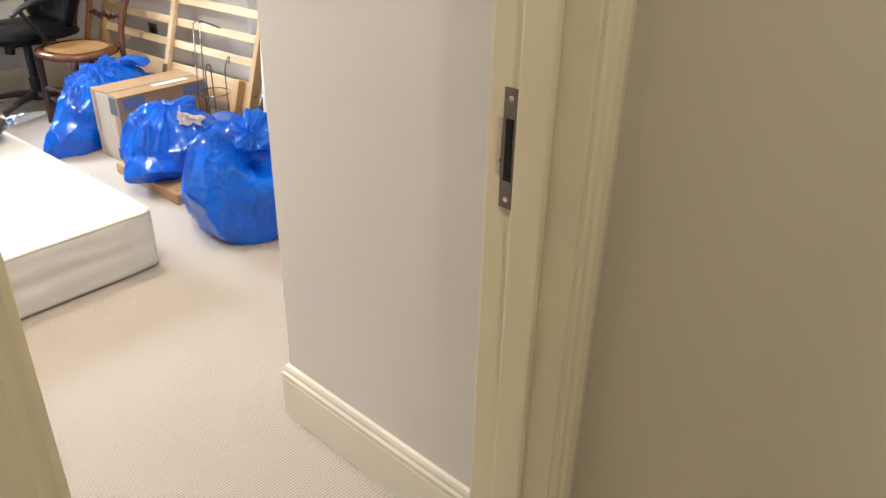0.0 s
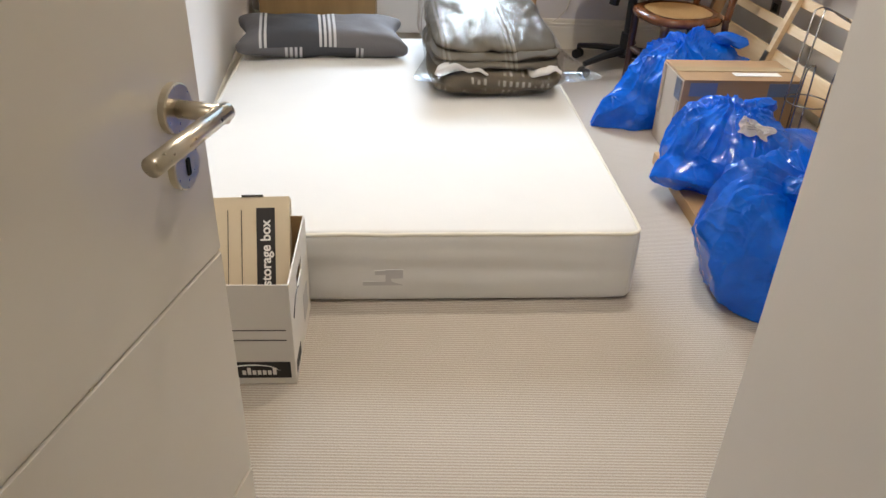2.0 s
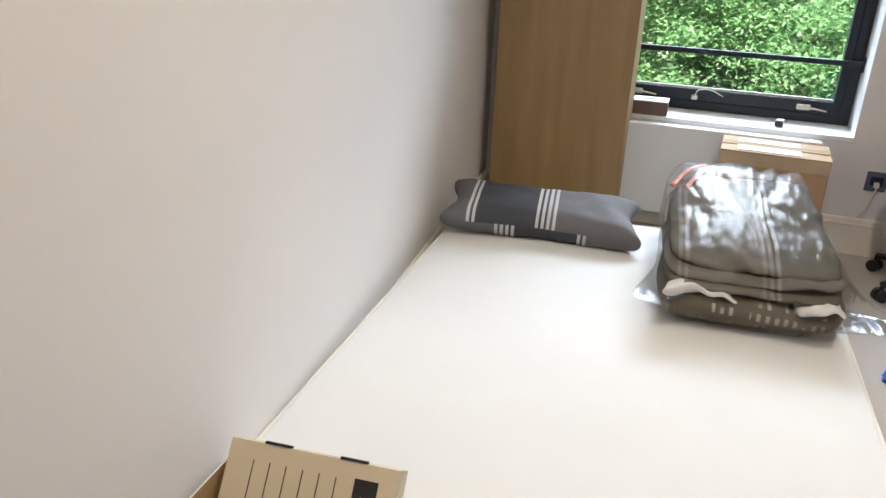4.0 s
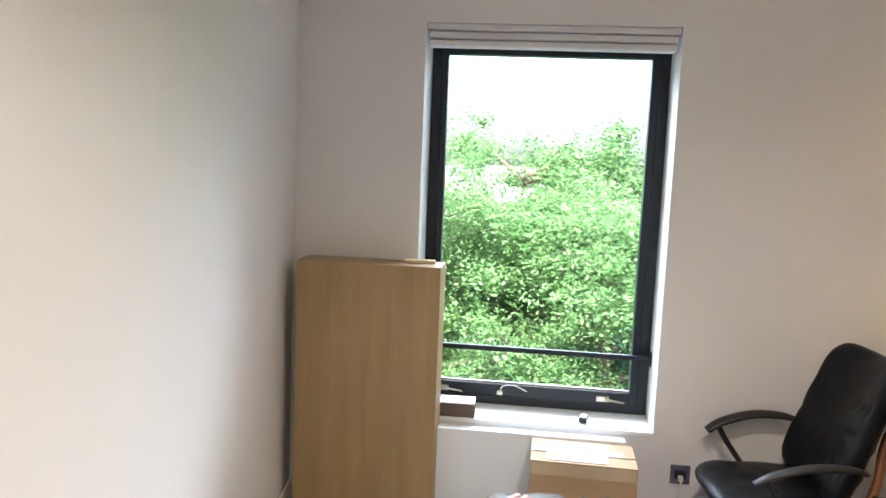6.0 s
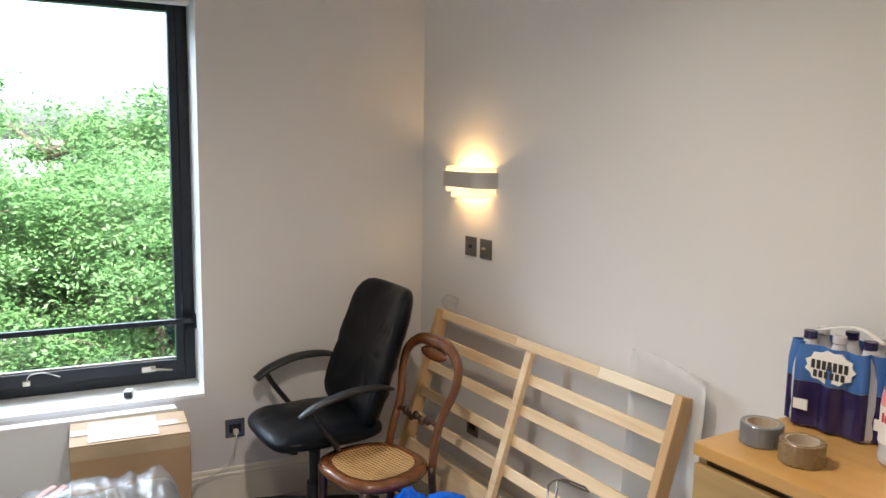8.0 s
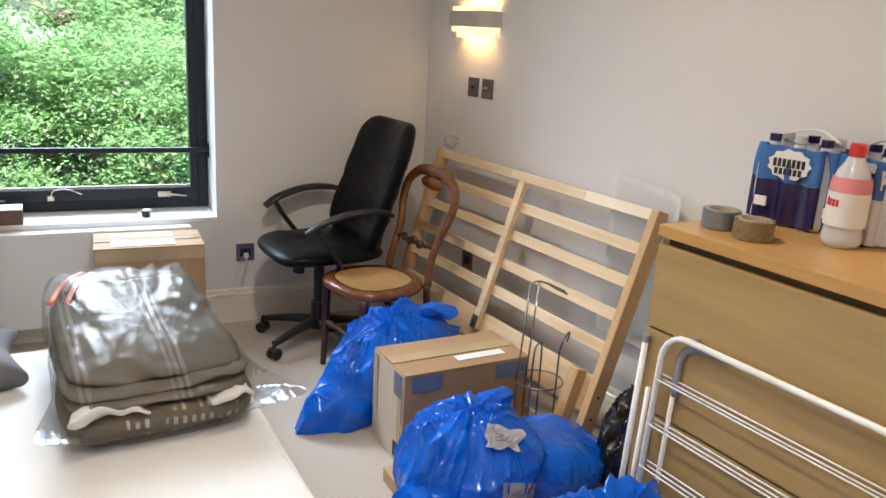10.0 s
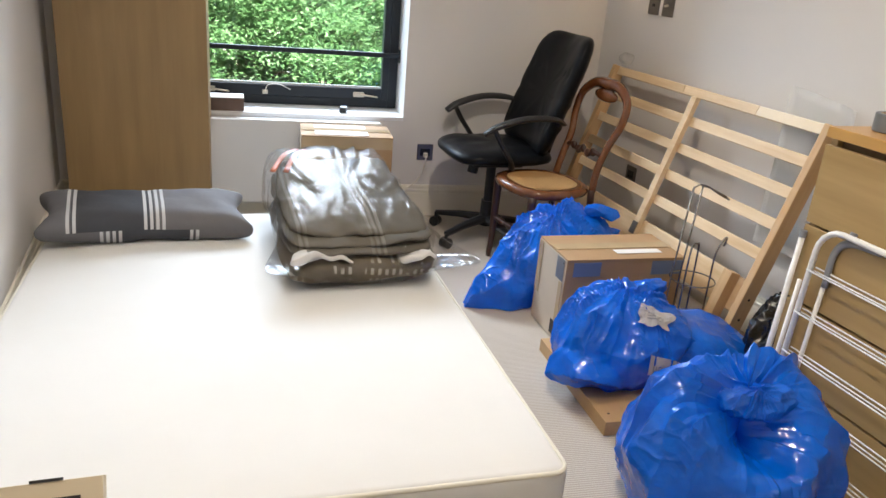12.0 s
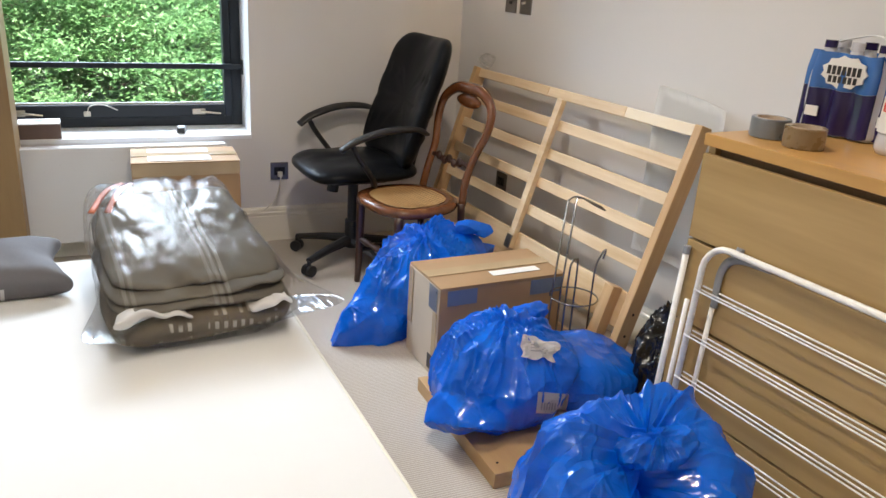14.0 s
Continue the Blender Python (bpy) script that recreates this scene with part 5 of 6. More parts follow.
def drape(bm, centre, heading, up, w, h, n_w, n_h, seed, lift=0.002, ragged=0.0):
    """A sheet laid on a sack: thrown at it along the heading, it follows the folds."""
    tree3 = BVHTree.FromBMesh(bm)
    heading = Vector(heading).normalized()
    side = heading.cross(Vector(up)).normalized()
    top = side.cross(heading)
    out = bmesh.new()
    grid = []
    for i in range(n_w + 1):
        for j in range(n_h + 1):
            x, y = (i / n_w - 0.5) * w, (j / n_h - 0.5) * h
            k = 1 + ragged * noise.noise(Vector((x * 30, y * 30, seed)))
            q = Vector(centre) + side * x * k + top * y * k - heading * 0.5
            hit = tree3.ray_cast(q, heading)
            pt = (hit[0] if hit[0] else q + heading * 0.5) - heading * (lift + ragged * 0.02 * (1 + noise.noise(Vector((x * 40, y * 40, seed + 3)))))
            grid.append(out.verts.new(pt))
    for i in range(n_w):
        for j in range(n_h):
            a = i * (n_h + 1) + j
            out.faces.new([grid[k] for k in (a, a + n_h + 1, a + n_h + 2, a + 1)])
    bmesh.ops.solidify(out, geom=out.faces[:], thickness=0.0008)
    return out


slumped = blue_sack("slumped blue polythene rubbish sack beside the parcel box", pose(1.862, 4.035, 0.0, 0, 0, 0),
                    sack([((0, 0, 0.15), (0.27, 0.19, 0.21)), ((0.10, 0.02, 0.24), (0.24, 0.15, 0.165)), ((-0.20, -0.06, 0.06), (0.16, 0.12, 0.12))], 6, 0.022, 1.3, 0.003, drag, crease=7.0, planes=30, pleats=0.022))
bm = sack([((0.17, -0.02, 0.385), (0.10, 0.04, 0.022)), ((0.27, -0.05, 0.365), (0.08, 0.035, 0.018))], 5, 0.012, 3.7, -1, crease=14, keep=(0.6, 0.95))
part("tied_neck", bm, BLUEBAG, slumped, "gathered neck of the sack", smooth=True)
body = sack([((0, 0, 0.12), (0.225, 0.20, 0.185)), ((0.29, 0.01, 0.07), (0.23, 0.17, 0.125)), ((-0.04, 0.04, 0.20), (0.16, 0.12, 0.125)), ((-0.16, -0.10, 0.05), (0.14, 0.11, 0.075))], 6, 0.022, 5.1, 0.003, crease=6.5, planes=30, pleats=0.022)
SACKAT = Vector((1.838, 3.300, 0.049))
paper_bm = drape(body, Vector((0.055, -0.10, 0.235)), (0.38, 0.70, -0.60), (0, 0, 1), 0.105, 0.070, 12, 9, 2.0, 0.004, 0.5)
label_bm = drape(body, Vector((0.085, -0.16, 0.085)), (0.38, 0.78, -0.50), (0, 0, 1), 0.11, 0.060, 10, 6, 4.0)
lines = [drape(body, Vector((0.050, -0.10, 0.222)) + Vector((0, 0, 0.011 * k)), (0.38, 0.70, -0.60), (0, 0, 1), 0.045, 0.004, 6, 1, 4.0, 0.017) for k in range(3)]
bars = [drape(body, Vector((0.085, -0.16, 0.085)) + Vector((-0.036 + 0.008 * k, 0.016 - 0.0035 * k, -0.011)), (0.38, 0.78, -0.50), (0, 0, 1), 0.0045, 0.020, 1, 4, 4.0, 0.0035) for k in range(6)]
knotted = blue_sack("knotted blue polythene rubbish sack lying on the board", pose(*SACKAT), body)
bm = sack([((0.13, 0.11, 0.235), (0.075, 0.045, 0.045)), ((0.19, 0.12, 0.240), (0.055, 0.035, 0.040)), ((0.07, 0.09, 0.235), (0.06, 0.05, 0.040))], 5, 0.014, 6.8, -1, crease=14, keep=(0.6, 0.95))
part("knot", bm, BLUEBAG, knotted, "gathered knot", smooth=True)
lab = thing("crumpled_paper", "crumpled white paper label on the sack", "paper", pose(*SACKAT))
part("sheet", paper_bm, PAPER, lab)
for b2 in lines:
    part("print_line", b2, PRINT, lab)
lab2 = thing("address_label", "white printed address label on the sack", "label", pose(*SACKAT))
part("sheet", label_bm, PAPER, lab2)
for b2 in bars:
    part("barcode_bar", b2, PRINT, lab2)


def crater_sack():
    """The nearest sack: full and round, its neck tucked into a hollow at the top."""
    bm = bmesh.new()
    profile = [(0.0, 0.0), (0.17, 0.0), (0.235, 0.006), (0.262, 0.05), (0.272, 0.12), (0.268, 0.20), (0.250, 0.28), (0.222, 0.35), (0.190, 0.400), (0.155, 0.420), (0.120, 0.412), (0.085, 0.395), (0.055, 0.382), (0.025, 0.378), (0.0, 0.380)]
    line = curve([(r, 0, z) for r, z in profile], 6)
    seg = 120
    rows = []
    for i, q in enumerate(line):
        row = []
        for k in range(seg):
            a = 2 * math.pi * k / seg
            c, s = math.cos(a), math.sin(a)
            r, z = max(q.x, 0.0), q.z
            up = z / 0.42
            z *= 1.0 + 0.13 * s * up * up
            z -= 0.095 * max(0.0, -s) ** 2 * up ** 3
            pleat = 0.026 * up * up * (noise.noise(Vector((c * 2.6, s * 2.6, 4))) - 0.8 * math.exp(-(noise.noise(Vector((c * 3.4, s * 3.4, up * 0.6 + 9))) / 0.10) ** 2))
            grow = min(1.0, r / 0.06)
            r2 = r + grow * pleat
            row.append(bm.verts.new((c * r2, 0.93 * s * r2, max(0.003, z + 0.02 * up * noise.noise(Vector((c * 2, s * 2, 1)))))))
        rows.append(row)
    for a, b in zip(rows, rows[1:]):
        for k in range(seg):
            bm.faces.new((a[k], a[(k + 1) % seg], b[(k + 1) % seg], b[k]))
    bmesh.ops.remove_doubles(bm, verts=bm.verts, dist=1e-5)
    crumple(bm, (0, 0, 0.16), 7.7, 24, (0.80, 0.96), 0.020, 4.6, 0.003, 0.022)
    for v in bm.verts:
        v.co.x *= 1.08
        v.co.z *= 0.93
    crisp(bm, 24)
    return bm


near_sack = blue_sack("full round blue polythene rubbish sack with a tucked neck", pose(1.808, 2.605, 0.0, 0, 0, 0), crater_sack())
bm = sack([((0.02, -0.02, 0.355), (0.12, 0.060, 0.040)), ((-0.08, 0.000, 0.355), (0.07, 0.05, 0.040)), ((0.12, -0.01, 0.360), (0.07, 0.055, 0.038))], 6, 0.016, 8.8, -1, crease=18, keep=(0.55, 0.92), pleats=0.014)
part("knot", bm, BLUEBAG, near_sack, "gathered knot", smooth=True)

blacksack = thing("bin_liner", "crumpled black bin liner between bed base and drawers", "plastic sack", pose(2.405, 3.175, 0.0))
part("sack", sack([((0, 0, 0.16), (0.15, 0.135, 0.21)), ((0.08, 0.04, 0.33), (0.07, 0.08, 0.16))], 6, 0.022, 2.2, 0.003, crease=9, planes=30, pleats=0.022), BLACKBAG, blacksack, smooth=True)


def wire_rack():
    ob = thing("wire_stand", "dull chrome wire stand with looped hooks", "wire stand", pose(2.205, 3.505, 0.001, 0, 0, 20) @ Matrix.Scale(0.96, 4))
    bm = bmesh.new()
    tube(bm, [(0.085 * math.cos(2 * math.pi * k / 28), 0.085 * math.sin(2 * math.pi * k / 28), 0.30) for k in range(28)], 0.003, 6, closed=True)
    part("ring", bm, CHROME, ob, smooth=True)
    bm = bmesh.new()
    tube(bm, [(0.085 * math.cos(2 * math.pi * k / 28), 0.085 * math.sin(2 * math.pi * k / 28), 0.004) for k in range(28)], 0.004, 6, closed=True)
    part("base_ring", bm, CHROME, ob, smooth=True)
    for x, top in ((-0.070, 0.66), (-0.02, 0.66)):
        bm = bmesh.new()
        tube(bm, [(x, 0.045, 0.004), (x, 0.045, 0.30), (x + 0.01, 0.03, top)], 0.0035, 8)
        part("upright", bm, CHROME, ob, smooth=True)
    bm = bmesh.new()
    tube(bm, curve(((-0.06, 0.03, 0.66), (-0.035, 0.02, 0.672), (-0.01, 0.0, 0.665), (0.02, -0.02, 0.645), (0.055, -0.045, 0.625))), 0.0032, 8)
    tube(bm, curve(((-0.01, 0.035, 0.66), (0.02, 0.02, 0.655), (0.07, -0.02, 0.628))), 0.0032, 8)
    tube(bm, [(0.055, -0.045, 0.625), (0.07, -0.02, 0.628)], 0.0032, 8)
    part("top_hook", bm, CHROME, ob, smooth=True)
    bm = bmesh.new()
    tube(bm, curve(((-0.075, -0.02, 0.10), (-0.072, -0.02, 0.40), (-0.060, -0.02, 0.452), (-0.040, -0.02, 0.455), (-0.028, -0.02, 0.42), (-0.026, -0.02, 0.10))), 0.0035, 8)
    part("loop", bm, CHROME, ob, smooth=True)
    bm = bmesh.new()
    tube(bm, curve(((0.080, -0.02, 0.004), (0.080, -0.02, 0.30), (0.084, -0.02, 0.40), (0.100, -0.03, 0.455), (0.112, -0.035, 0.465), (0.108, -0.03, 0.43))), 0.0035, 8)
    part("hook", bm, CHROME, ob, smooth=True)
    return ob


wire_rack()


# ---- chest of drawers and what stands on it ----
CX0, CY0, CY1, CZ = 1.950, 2.190, 2.992, 0.975


def chest():
    ob = thing("chest_of_drawers", "oak veneer chest of four drawers along the wall", "chest of drawers", RW)
    d1 = XR - 0.022
    part("top_panel", block(CX0, d1, CY0, CY1, CZ - 0.030, CZ, bevel=0.0015), OAKTOP, ob, "honey oak top")
    for y0, y1 in ((CY0, CY0 + 0.022), (CY1 - 0.022, CY1)):
        part("side_panel", block(CX0 + 0.022, d1, y0, y1, 0.0, CZ - 0.0305, bevel=0.001), OAK, ob)
    part("back_panel", block(d1 - 0.008, d1 - 0.001, CY0 + 0.022, CY1 - 0.022, 0.02, CZ - 0.031), OAKDARK, ob)
    part("carcass", block(CX0 + 0.04, CX0 + 0.06, CY0 + 0.023, CY1 - 0.023, 0.026, CZ - 0.031), OAKDARK, ob)
    for k in range(4):
        z0 = 0.026 + 0.2265 * k
        z1 = z0 + 0.219
        dr = part("drawer", block(CX0 + 0.002, CX0 + 0.020, CY0 + 0.003, CY1 - 0.003, z0, z1, bevel=0.0015), OAK, ob, "oak veneer drawer front")
        part("drawer_side", block(CX0 + 0.0205, CX0 + 0.039, CY0 + 0.030, CY0 + 0.042, z0 + 0.02, z1 - 0.04), OAKDARK, dr)
    part("plinth", block(CX0 + 0.03, CX0 + 0.045, CY0 + 0.023, CY1 - 0.023, 0.0, 0.025), OAKDARK, ob)


chest()


def tape_roll(label, x, y, mat, r=0.047, h=0.048):
    ob = thing("tape_roll", label, "tape roll", RW @ pose(x, y, CZ + 0.001))
    bm = bmesh.new()
    lathe(bm, ((r - 0.012, 0.001), (r - 0.002, 0.0), (r, 0.002), (r, h - 0.002), (r - 0.002, h), (r - 0.012, h - 0.001), (r - 0.012, 0.001)), 40)
    part("tape", bm, mat, ob, smooth=False)
    bm = bmesh.new()
    lathe(bm, ((r - 0.0145, 0.0), (r - 0.0122, 0.0), (r - 0.0122, h), (r - 0.0145, h), (r - 0.0145, 0.0)), 40)
    part("core", bm, CARDPALE, ob, "pale cardboard core")


tape_roll("silver grey roll of tape on the drawers", 2.080, 2.912, TAPESILVER)
tape_roll("brown roll of parcel tape on the drawers", 2.062, 2.800, TAPEBROWN)


def bottle(bm, x, y, r, h, cap=True):
    prof = [(0.0, 0.0), (r * 0.86, 0.0), (r, 0.012), (r, 0.10 * h), (r * 0.93, 0.22 * h), (r, 0.34 * h), (r, 0.56 * h), (r * 0.96, 0.64 * h), (r * 0.78, 0.76 * h), (r * 0.46, 0.86 * h), (r * 0.42, 0.90 * h)]
    lathe(bm, prof, 20, (x, y, 0))


def water_pack(m, label, cols, rows_n, upper=BOTTLEBLUE, lower=BOTTLEDARK):
    ob = thing("bottle_pack", label, "bottle pack", m, group="bottle packs")
    r, h = 0.034, 0.235
    for i in range(cols):
        for j in range(rows_n):
            x, y = (i - (cols - 1) / 2) * 0.068, (j - (rows_n - 1) / 2) * 0.068
            bm = bmesh.new()
            bottle(bm, x, y, r, h)
            b = part("bottle", bm, WATER, ob, smooth=True)
            bm = bmesh.new()
            lathe(bm, ((0.0, 0.90 * h + 0.02), (0.0150, 0.90 * h + 0.02), (0.0155, 0.90 * h + 0.018), (0.0155, 0.90 * h + 0.002), (0.0, 0.90 * h + 0.002)), 14, (x, y, 0))
            part("cap", bm, WATER if (i + j) % 2 else BOTTLEDARK, b)
    for name, z0, z1, mat in (("wrap_lower", 0.006, 0.115, lower), ("wrap_upper", 0.1155, 0.205, upper)):
        bm = bmesh.new()
        seg, lv = 96, 10
        rings = []
        for q in range(lv + 1):
            z = z0 + (z1 - z0) * q / lv
            ring = []
            for k in range(seg):
                a = 2 * math.pi * k / seg
                c, s = math.cos(a), math.sin(a)
                w, d = cols * 0.034 + 0.003, rows_n * 0.034 + 0.003
                p = 5.0
                t = ((abs(c) / w) ** p + (abs(s) / d) ** p) ** (-1 / p)
                x, y = c * t, s * t
                dent = 0.011 * (math.cos(math.pi * (x / 0.034 + cols - 1)) if abs(x) < w * 0.9 else 0) + 0.011 * (math.cos(math.pi * (y / 0.034 + rows_n - 1)) if abs(y) < d * 0.9 else 0)
                sh = 1 + dent / max(w, d) - 0.55 * max(0.0, z - 0.155) ** 1.2 * 4
                ring.append(bm.verts.new((x * sh, y * sh, z + 0.004 * noise.noise(Vector((x * 30, y * 30, 0))))))
            rings.append(ring)
        for a, b in zip(rings, rings[1:]):
            for k in range(seg):
                bm.faces.new((a[k], a[(k + 1) % seg], b[(k + 1) % seg], b[k]))
        part(name, bm, mat, ob, "printed shrink wrap", smooth=True)
    w, d = cols * 0.034 + 0.0045, rows_n * 0.034 + 0.0045
    bm = bmesh.new()
    rim = []
    for k in range(22):
        a = 2 * math.pi * k / 22
        rr = 0.047 if k % 2 else 0.041
        rim.append((1.25 * rr * math.cos(a), 0.86 * rr * math.sin(a)))
    front = [bm.verts.new((-w - 0.0045, y, 0.160 + z)) for y, z in rim]
    rear = [bm.verts.new((-w + 0.002, y, 0.160 + z)) for y, z in rim]
    bm.faces.new(front)
    for k in range(22):
        bm.faces.new((front[k], rear[k], rear[(k + 1) % 22], front[(k + 1) % 22]))
    part("wrap_print", bm, INKWHITE, ob, "ragged white printed star")
    for z, count, half in ((0.164, 7, 0.0105), (0.142, 6, 0.0080)):
        for k in range(count):
            u = (k - (count - 1) / 2) * 0.0125
            part("wrap_print", block(-w - 0.0062, -w - 0.0040, u - 0.0042, u + 0.0042, z - half, z + half), INK, ob)
    part("wrap_print", block(-w - 0.004, -w + 0.001, 0.045, 0.078, 0.045, 0.070), PAPER, ob, "white barcode patch")
    bm = bmesh.new()
    tube(bm, curve(((0, -d * 0.8, 0.222), (0, -0.02, 0.250), (0, d * 0.8, 0.222))), 0.012, 6, squash=0.15)
    part("carry_strap", bm, FOAM, ob, "white carry strap", smooth=True)
    return ob


water_pack(RW @ pose(2.330, 2.880, CZ + 0.001, 0, 0, 8), "shrink wrapped blue pack of water bottles on the drawers", 2, 3)
water_pack(RW @ pose(2.345, 2.690, CZ + 0.001, 0, 0, 4), "torn blue pack of water bottles on the drawers", 2, 2, BOTTLEBLUE, WATER)
big = thing("water_bottle", "pink and white water bottle with a red cap", "bottle", RW @ pose(2.225, 2.680, CZ + 0.001))
bm = bmesh.new()
bottle(bm, 0, 0, 0.045, 0.235)
part("body", bm, WATER, big, smooth=True)
bm = bmesh.new()
lathe(bm, ((0.0462, 0.050), (0.0462, 0.130)), 32)
part("label_wrap", bm, PAPER, big, "white label", smooth=True)
bm = bmesh.new()
lathe(bm, ((0.0457, 0.131), (0.0448, 0.150), (0.0420, 0.165)), 32)
part("label_band", bm, PINK, big, "pink band", smooth=True)
bm = bmesh.new()
lathe(bm, ((0.0, 0.243), (0.016, 0.243), (0.018, 0.238), (0.018, 0.212), (0.0, 0.212)), 20)
part("cap", bm, RED, big, "red cap")
for k in range(4):
    a = radians(150 + 11 * k)
    part("label_print", block(-0.003, 0.003, -0.0006, 0.0006, -0.008, 0.008 + (0.004 if k == 0 else 0)), RED, big, m=Matrix.Translation((0.0468 * math.cos(a), 0.0468 * math.sin(a), 0.105)) @ Euler((0, 0, a + radians(90))).to_matrix().to_4x4())


# ---- folded clothes airer ----
def airer():
    """Folded white airer leaning on the drawer fronts; local z runs up its frame, local x to the drawers."""
    ob = thing("clothes_airer", "folded white wire clothes airer leaning on the drawers", "clothes airer", RW @ pose(1.893, 0, 0.004, 0, 3.0, 0))
    y0, y1, top = 2.05, 2.905, 0.715
    def outer(dx, ya, yb, zt, r):
        pts = [(dx, yb, 0.0), (dx, yb, zt - 0.07)] + [(dx, yb - 0.07 + 0.07 * math.cos(radians(a)), zt - 0.07 + 0.07 * math.sin(radians(a))) for a in (18, 36, 54, 72, 90)]
        pts += [(dx, ya + 0.07 - 0.07 * math.sin(radians(a)), zt - 0.07 + 0.07 * math.cos(radians(a))) for a in (0, 18, 36, 54, 72, 90)] + [(dx, ya, 0.0)]
        bm = bmesh.new()
        tube(bm, pts, r, 12)
        return bm
    part("frame_tube", outer(0.0, y0, y1, top, 0.0085), AIRER, ob, smooth=True)
    bm = bmesh.new()
    tube(bm, [(0.022, y1 - 0.040, 0.0), (0.022, y1 - 0.040, top - 0.06)], 0.0068, 12)
    part("inner_tube", bm, AIRER, ob, smooth=True)
    bm = bmesh.new()
    tube(bm, [(0.012, y1 + 0.070, 0.02), (0.012, y1 + 0.070, top - 0.055)], 0.0085, 12)
    pole = part("wing_tube", bm, AIRER, ob, smooth=True)
    bm = bmesh.new()
    tube(bm, [(0.012, y1 + 0.070, top - 0.055), (0.012, y1 + 0.070, top - 0.035)], 0.010, 12)
    part("end_cap", bm, AIRERGREY, pole, "grey end cap")
    bm = bmesh.new()
    tube(bm, [(0.012, y1 + 0.034, 0.02), (0.012, y1 + 0.034, top - 0.17)], 0.0066, 12)
    part("wing_tube", bm, AIRER, ob, smooth=True)
    bm = bmesh.new()
    tube(bm, curve(((0.020, y1 - 0.045, top - 0.16), (0.018, y1 - 0.045, top - 0.06), (0.018, y1 - 0.085, top - 0.018), (0.018, y1 - 0.18, top - 0.008))), 0.011, 8, squash=0.6)
    part("joint", bm, AIRERGREY, ob, "grey plastic joint", smooth=True)
    bm = bmesh.new()
    tube(bm, [(0.012, y1 - 0.085, top - 0.012), (0.018, y1 - 0.085, top + 0.012)], 0.010, 12)
    part("joint_pin", bm, AIRERGREY, ob)
    for zz in (0.590, 0.465, 0.345, 0.225, 0.105):
        for dz, dx in ((0.0, -0.012), (-0.002, 0.010), (0.006, 0.019)):
            bm = bmesh.new()
            tube(bm, [(dx, y0, zz + dz), (dx, y1, zz + dz)], 0.0023, 6)
            part("wire", bm, AIRER, ob, smooth=True)
    return ob


airer()

# ---- outside ----
bm = bmesh.new()
slab(bm, -400, 400, YW + 1.0, 800, -6.4, -6.0)
structure("ground", bm, GRASS, "green garden ground far below the window", "ground")


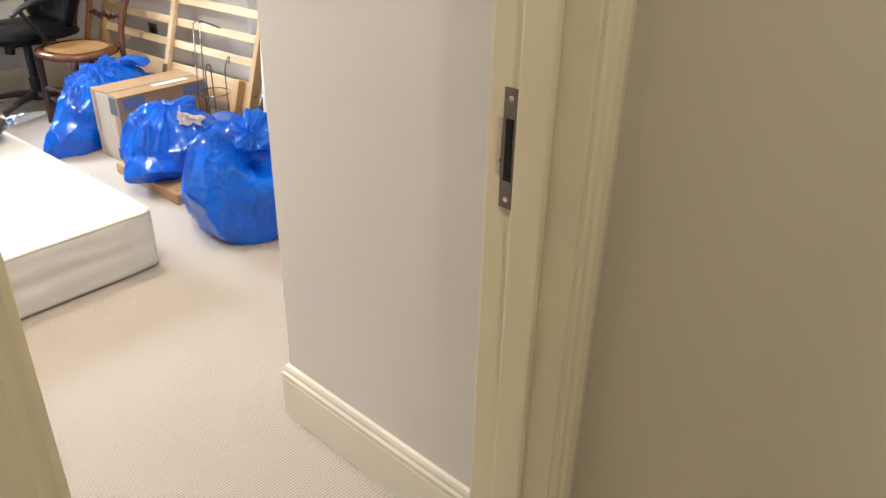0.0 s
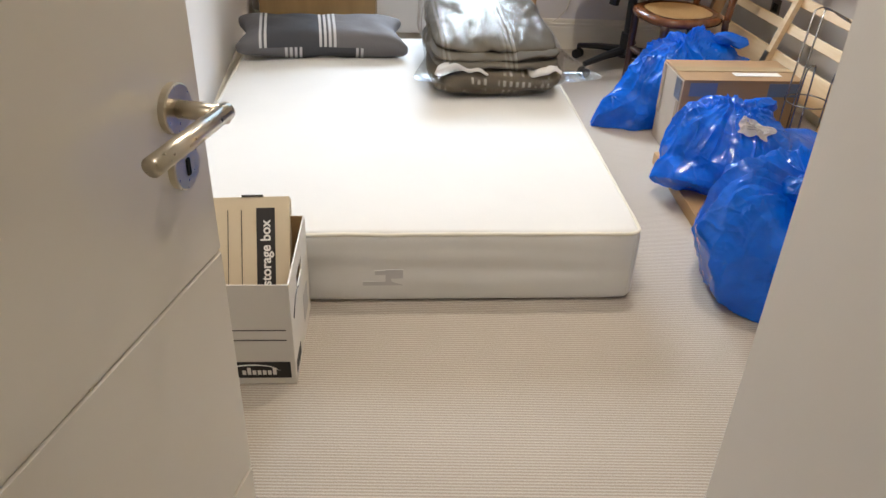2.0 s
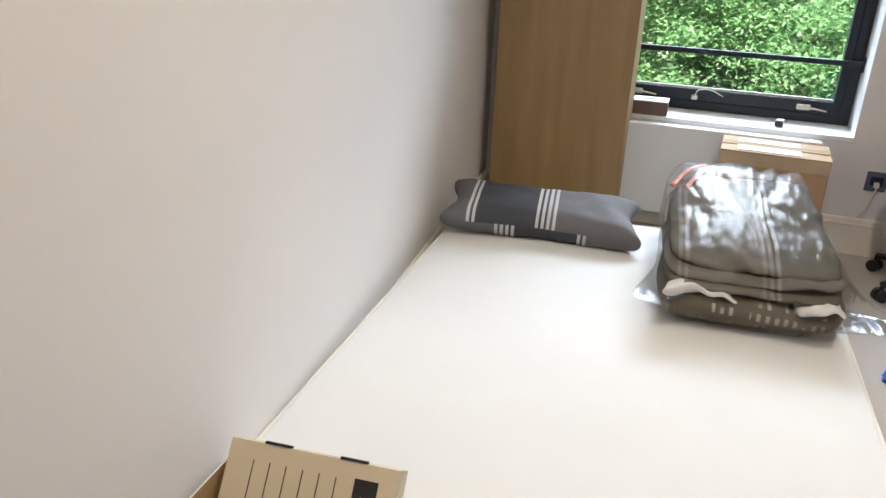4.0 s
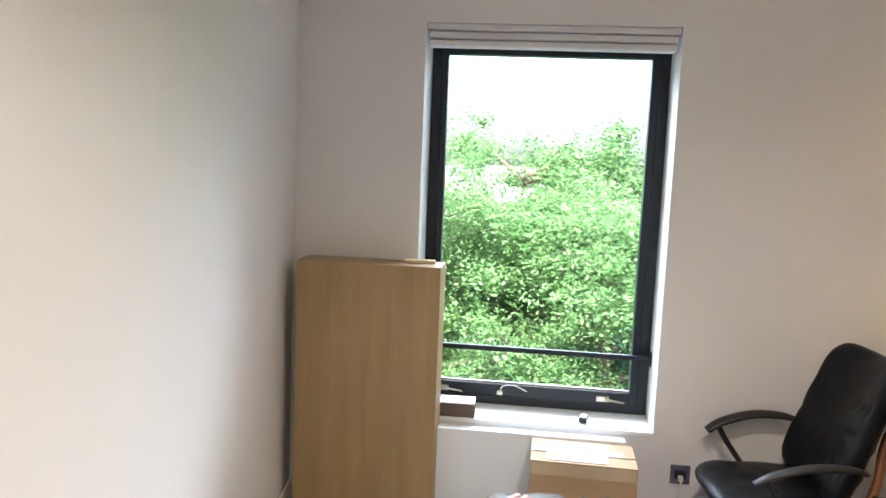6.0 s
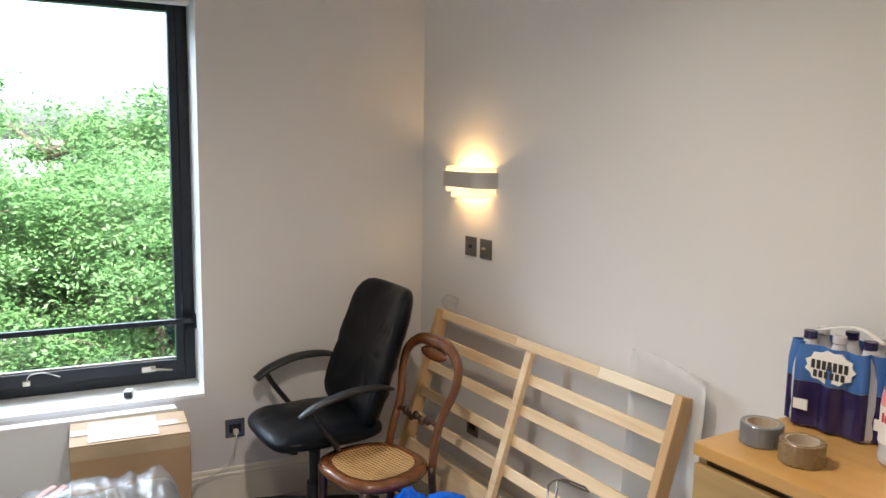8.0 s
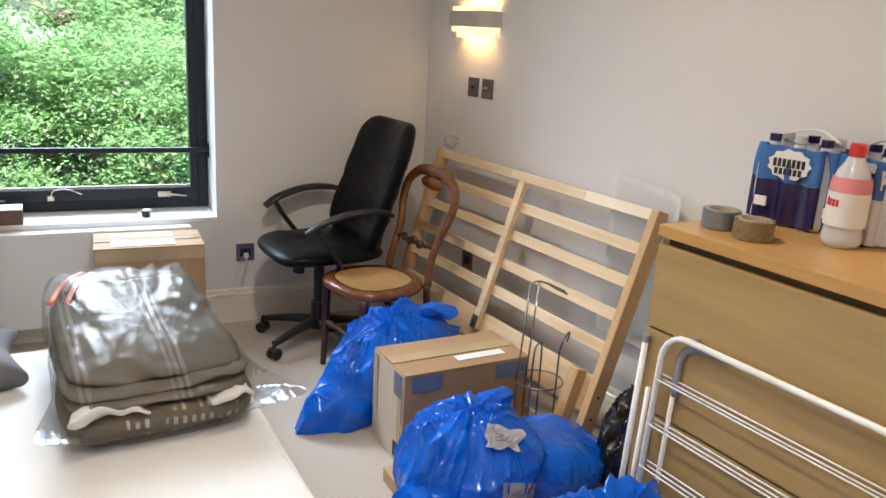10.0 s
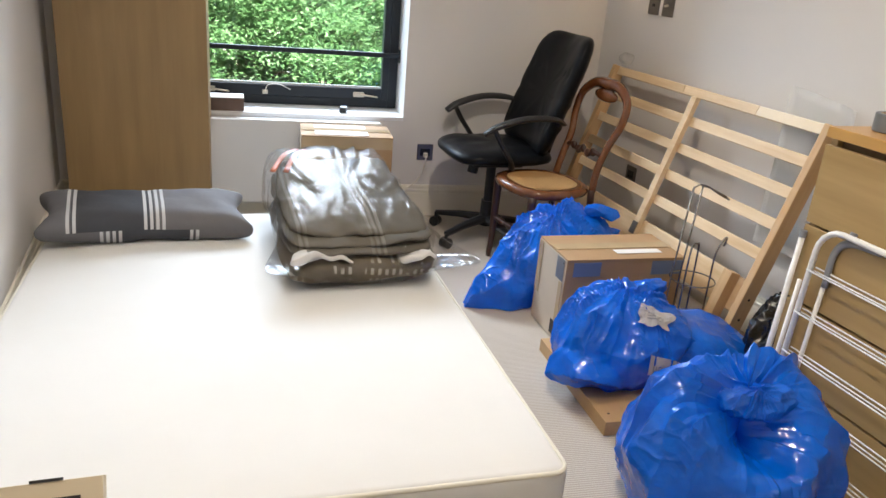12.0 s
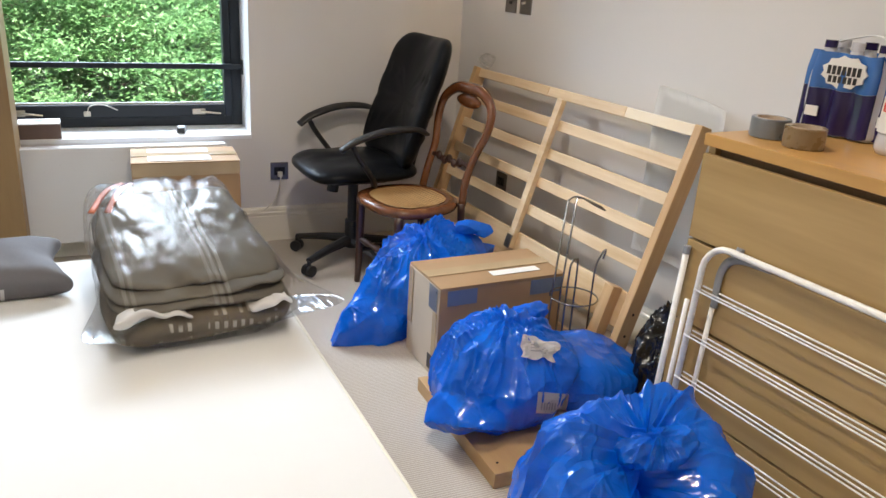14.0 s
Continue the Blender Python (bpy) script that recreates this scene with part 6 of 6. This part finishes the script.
def tree(x, y, base, high, spread, seed, leaves, size):
    rnd = random.Random(seed)
    ob = thing("tree", "leafy broad crowned green tree outside the window", "tree", pose(x, y, base), group="trees outside")
    bm = bmesh.new()
    tube(bm, curve(((0, 0, -0.2), (0.1, 0, high * 0.3), (-0.1, 0.1, high * 0.6), (0.05, 0, high * 0.92)), 5), [0.24 - 0.21 * k / 15 for k in range(16)], 9)
    tips = []
    for k in range(26):
        z = high * rnd.uniform(0.28, 0.9)
        a = rnd.uniform(0, 2 * math.pi)
        reach = spread * (1 - 0.65 * max(0, z / high - 0.45)) * rnd.uniform(0.6, 1.0)
        end = Vector((reach * math.cos(a), reach * math.sin(a), min(high, z + reach * rnd.uniform(0.15, 0.5))))
        tube(bm, curve(((0, 0, z), end * 0.5 + Vector((0, 0, z * 0.5 + 0.1)), end), 4), [0.07 - 0.057 * j / 8 for j in range(9)], 5)
        for t in (0.45, 0.7, 0.9, 1.0):
            tips.append(Vector((0, 0, z)).lerp(end, t) + Vector([rnd.gauss(0, 0.25) for _ in range(3)]))
    part("trunk", bm, BARK, ob, smooth=True)
    verts, faces = [], []
    clumps = []
    for tip in tips:
        for _ in range(3):
            clumps.append((tip + Vector((rnd.gauss(0, 0.45), rnd.gauss(0, 0.45), rnd.gauss(0, 0.3))), rnd.uniform(0.22, 0.5)))
    for _ in range(leaves):
        c, r = rnd.choice(clumps)
        d = Vector((rnd.gauss(0, 1), rnd.gauss(0, 1), rnd.gauss(0, 0.6)))
        p = c + d * r * 0.62
        u = Vector((rnd.gauss(0, 1), rnd.gauss(0, 1), rnd.gauss(0, 0.45))).normalized()
        w = u.cross(Vector((rnd.gauss(0, 0.4), rnd.gauss(0, 0.4), 1))).normalized()
        s = size * rnd.uniform(0.032, 0.066)
        n = len(verts)
        dip = u.cross(w) * s * 0.25
        verts += [p - u * s, p + w * s * 0.5 + dip, p + u * s, p - w * s * 0.5 + dip]
        faces += [(n, n + 1, n + 2), (n, n + 2, n + 3)]
    data = bpy.data.meshes.new("crown")
    data.from_pydata([tuple(v) for v in verts], [], faces)
    data.materials.append(LEAF)
    crown = new("crown", data)
    crown.parent = ob
    tagged(crown, kind="stuff")
    return ob


TREES = ((-1.2, 14.6, 8.9, 2.5, 1), (2.2, 13.8, 8.5, 2.4, 2), (5.0, 15.2, 8.6, 2.6, 3), (-4.2, 16.5, 9.4, 2.8, 4), (0.6, 18.2, 9.6, 2.9, 5), (7.8, 17.0, 8.9, 2.7, 6), (-2.2, 19.5, 9.2, 3.0, 7), (3.6, 19.0, 9.1, 3.0, 8), (-6.5, 20.0, 9.4, 3.0, 9))
for x, y, high, spread, seed in TREES:
    tree(x, y, -6.0, high - 1.25, spread, seed, 90000 if y < 15 else 56000, 0.78 if y < 15 else 1.15)


def far_house(x, y):
    ob = thing("far_house", "pale rendered house with a grey slate roof", "house", pose(x, y, -6.0))
    part("wall", block(-5, 5, 0, 7, 0, 6.0), BRICK, ob)
    bm = bmesh.new()
    vs = [bm.verts.new(p) for p in ((-5.4, -0.4, 6.0), (5.4, -0.4, 6.0), (5.4, 7.4, 6.0), (-5.4, 7.4, 6.0), (-4.4, 3.5, 7.6), (4.4, 3.5, 7.6))]
    for f in ((0, 1, 5, 4), (1, 2, 5), (2, 3, 4, 5), (3, 0, 4), (3, 2, 1, 0)):
        bm.faces.new([vs[k] for k in f])
    part("roof", bm, SLATE, ob, "grey slate roof")
    for wx in (-3, 0, 3):
        for wz in (1.2, 4.0):
            part("house_window", block(wx - 0.5, wx + 0.5, -0.05, 0.05, wz, wz + 1.2), FRAME, ob)


far_house(0.5, 34.0)
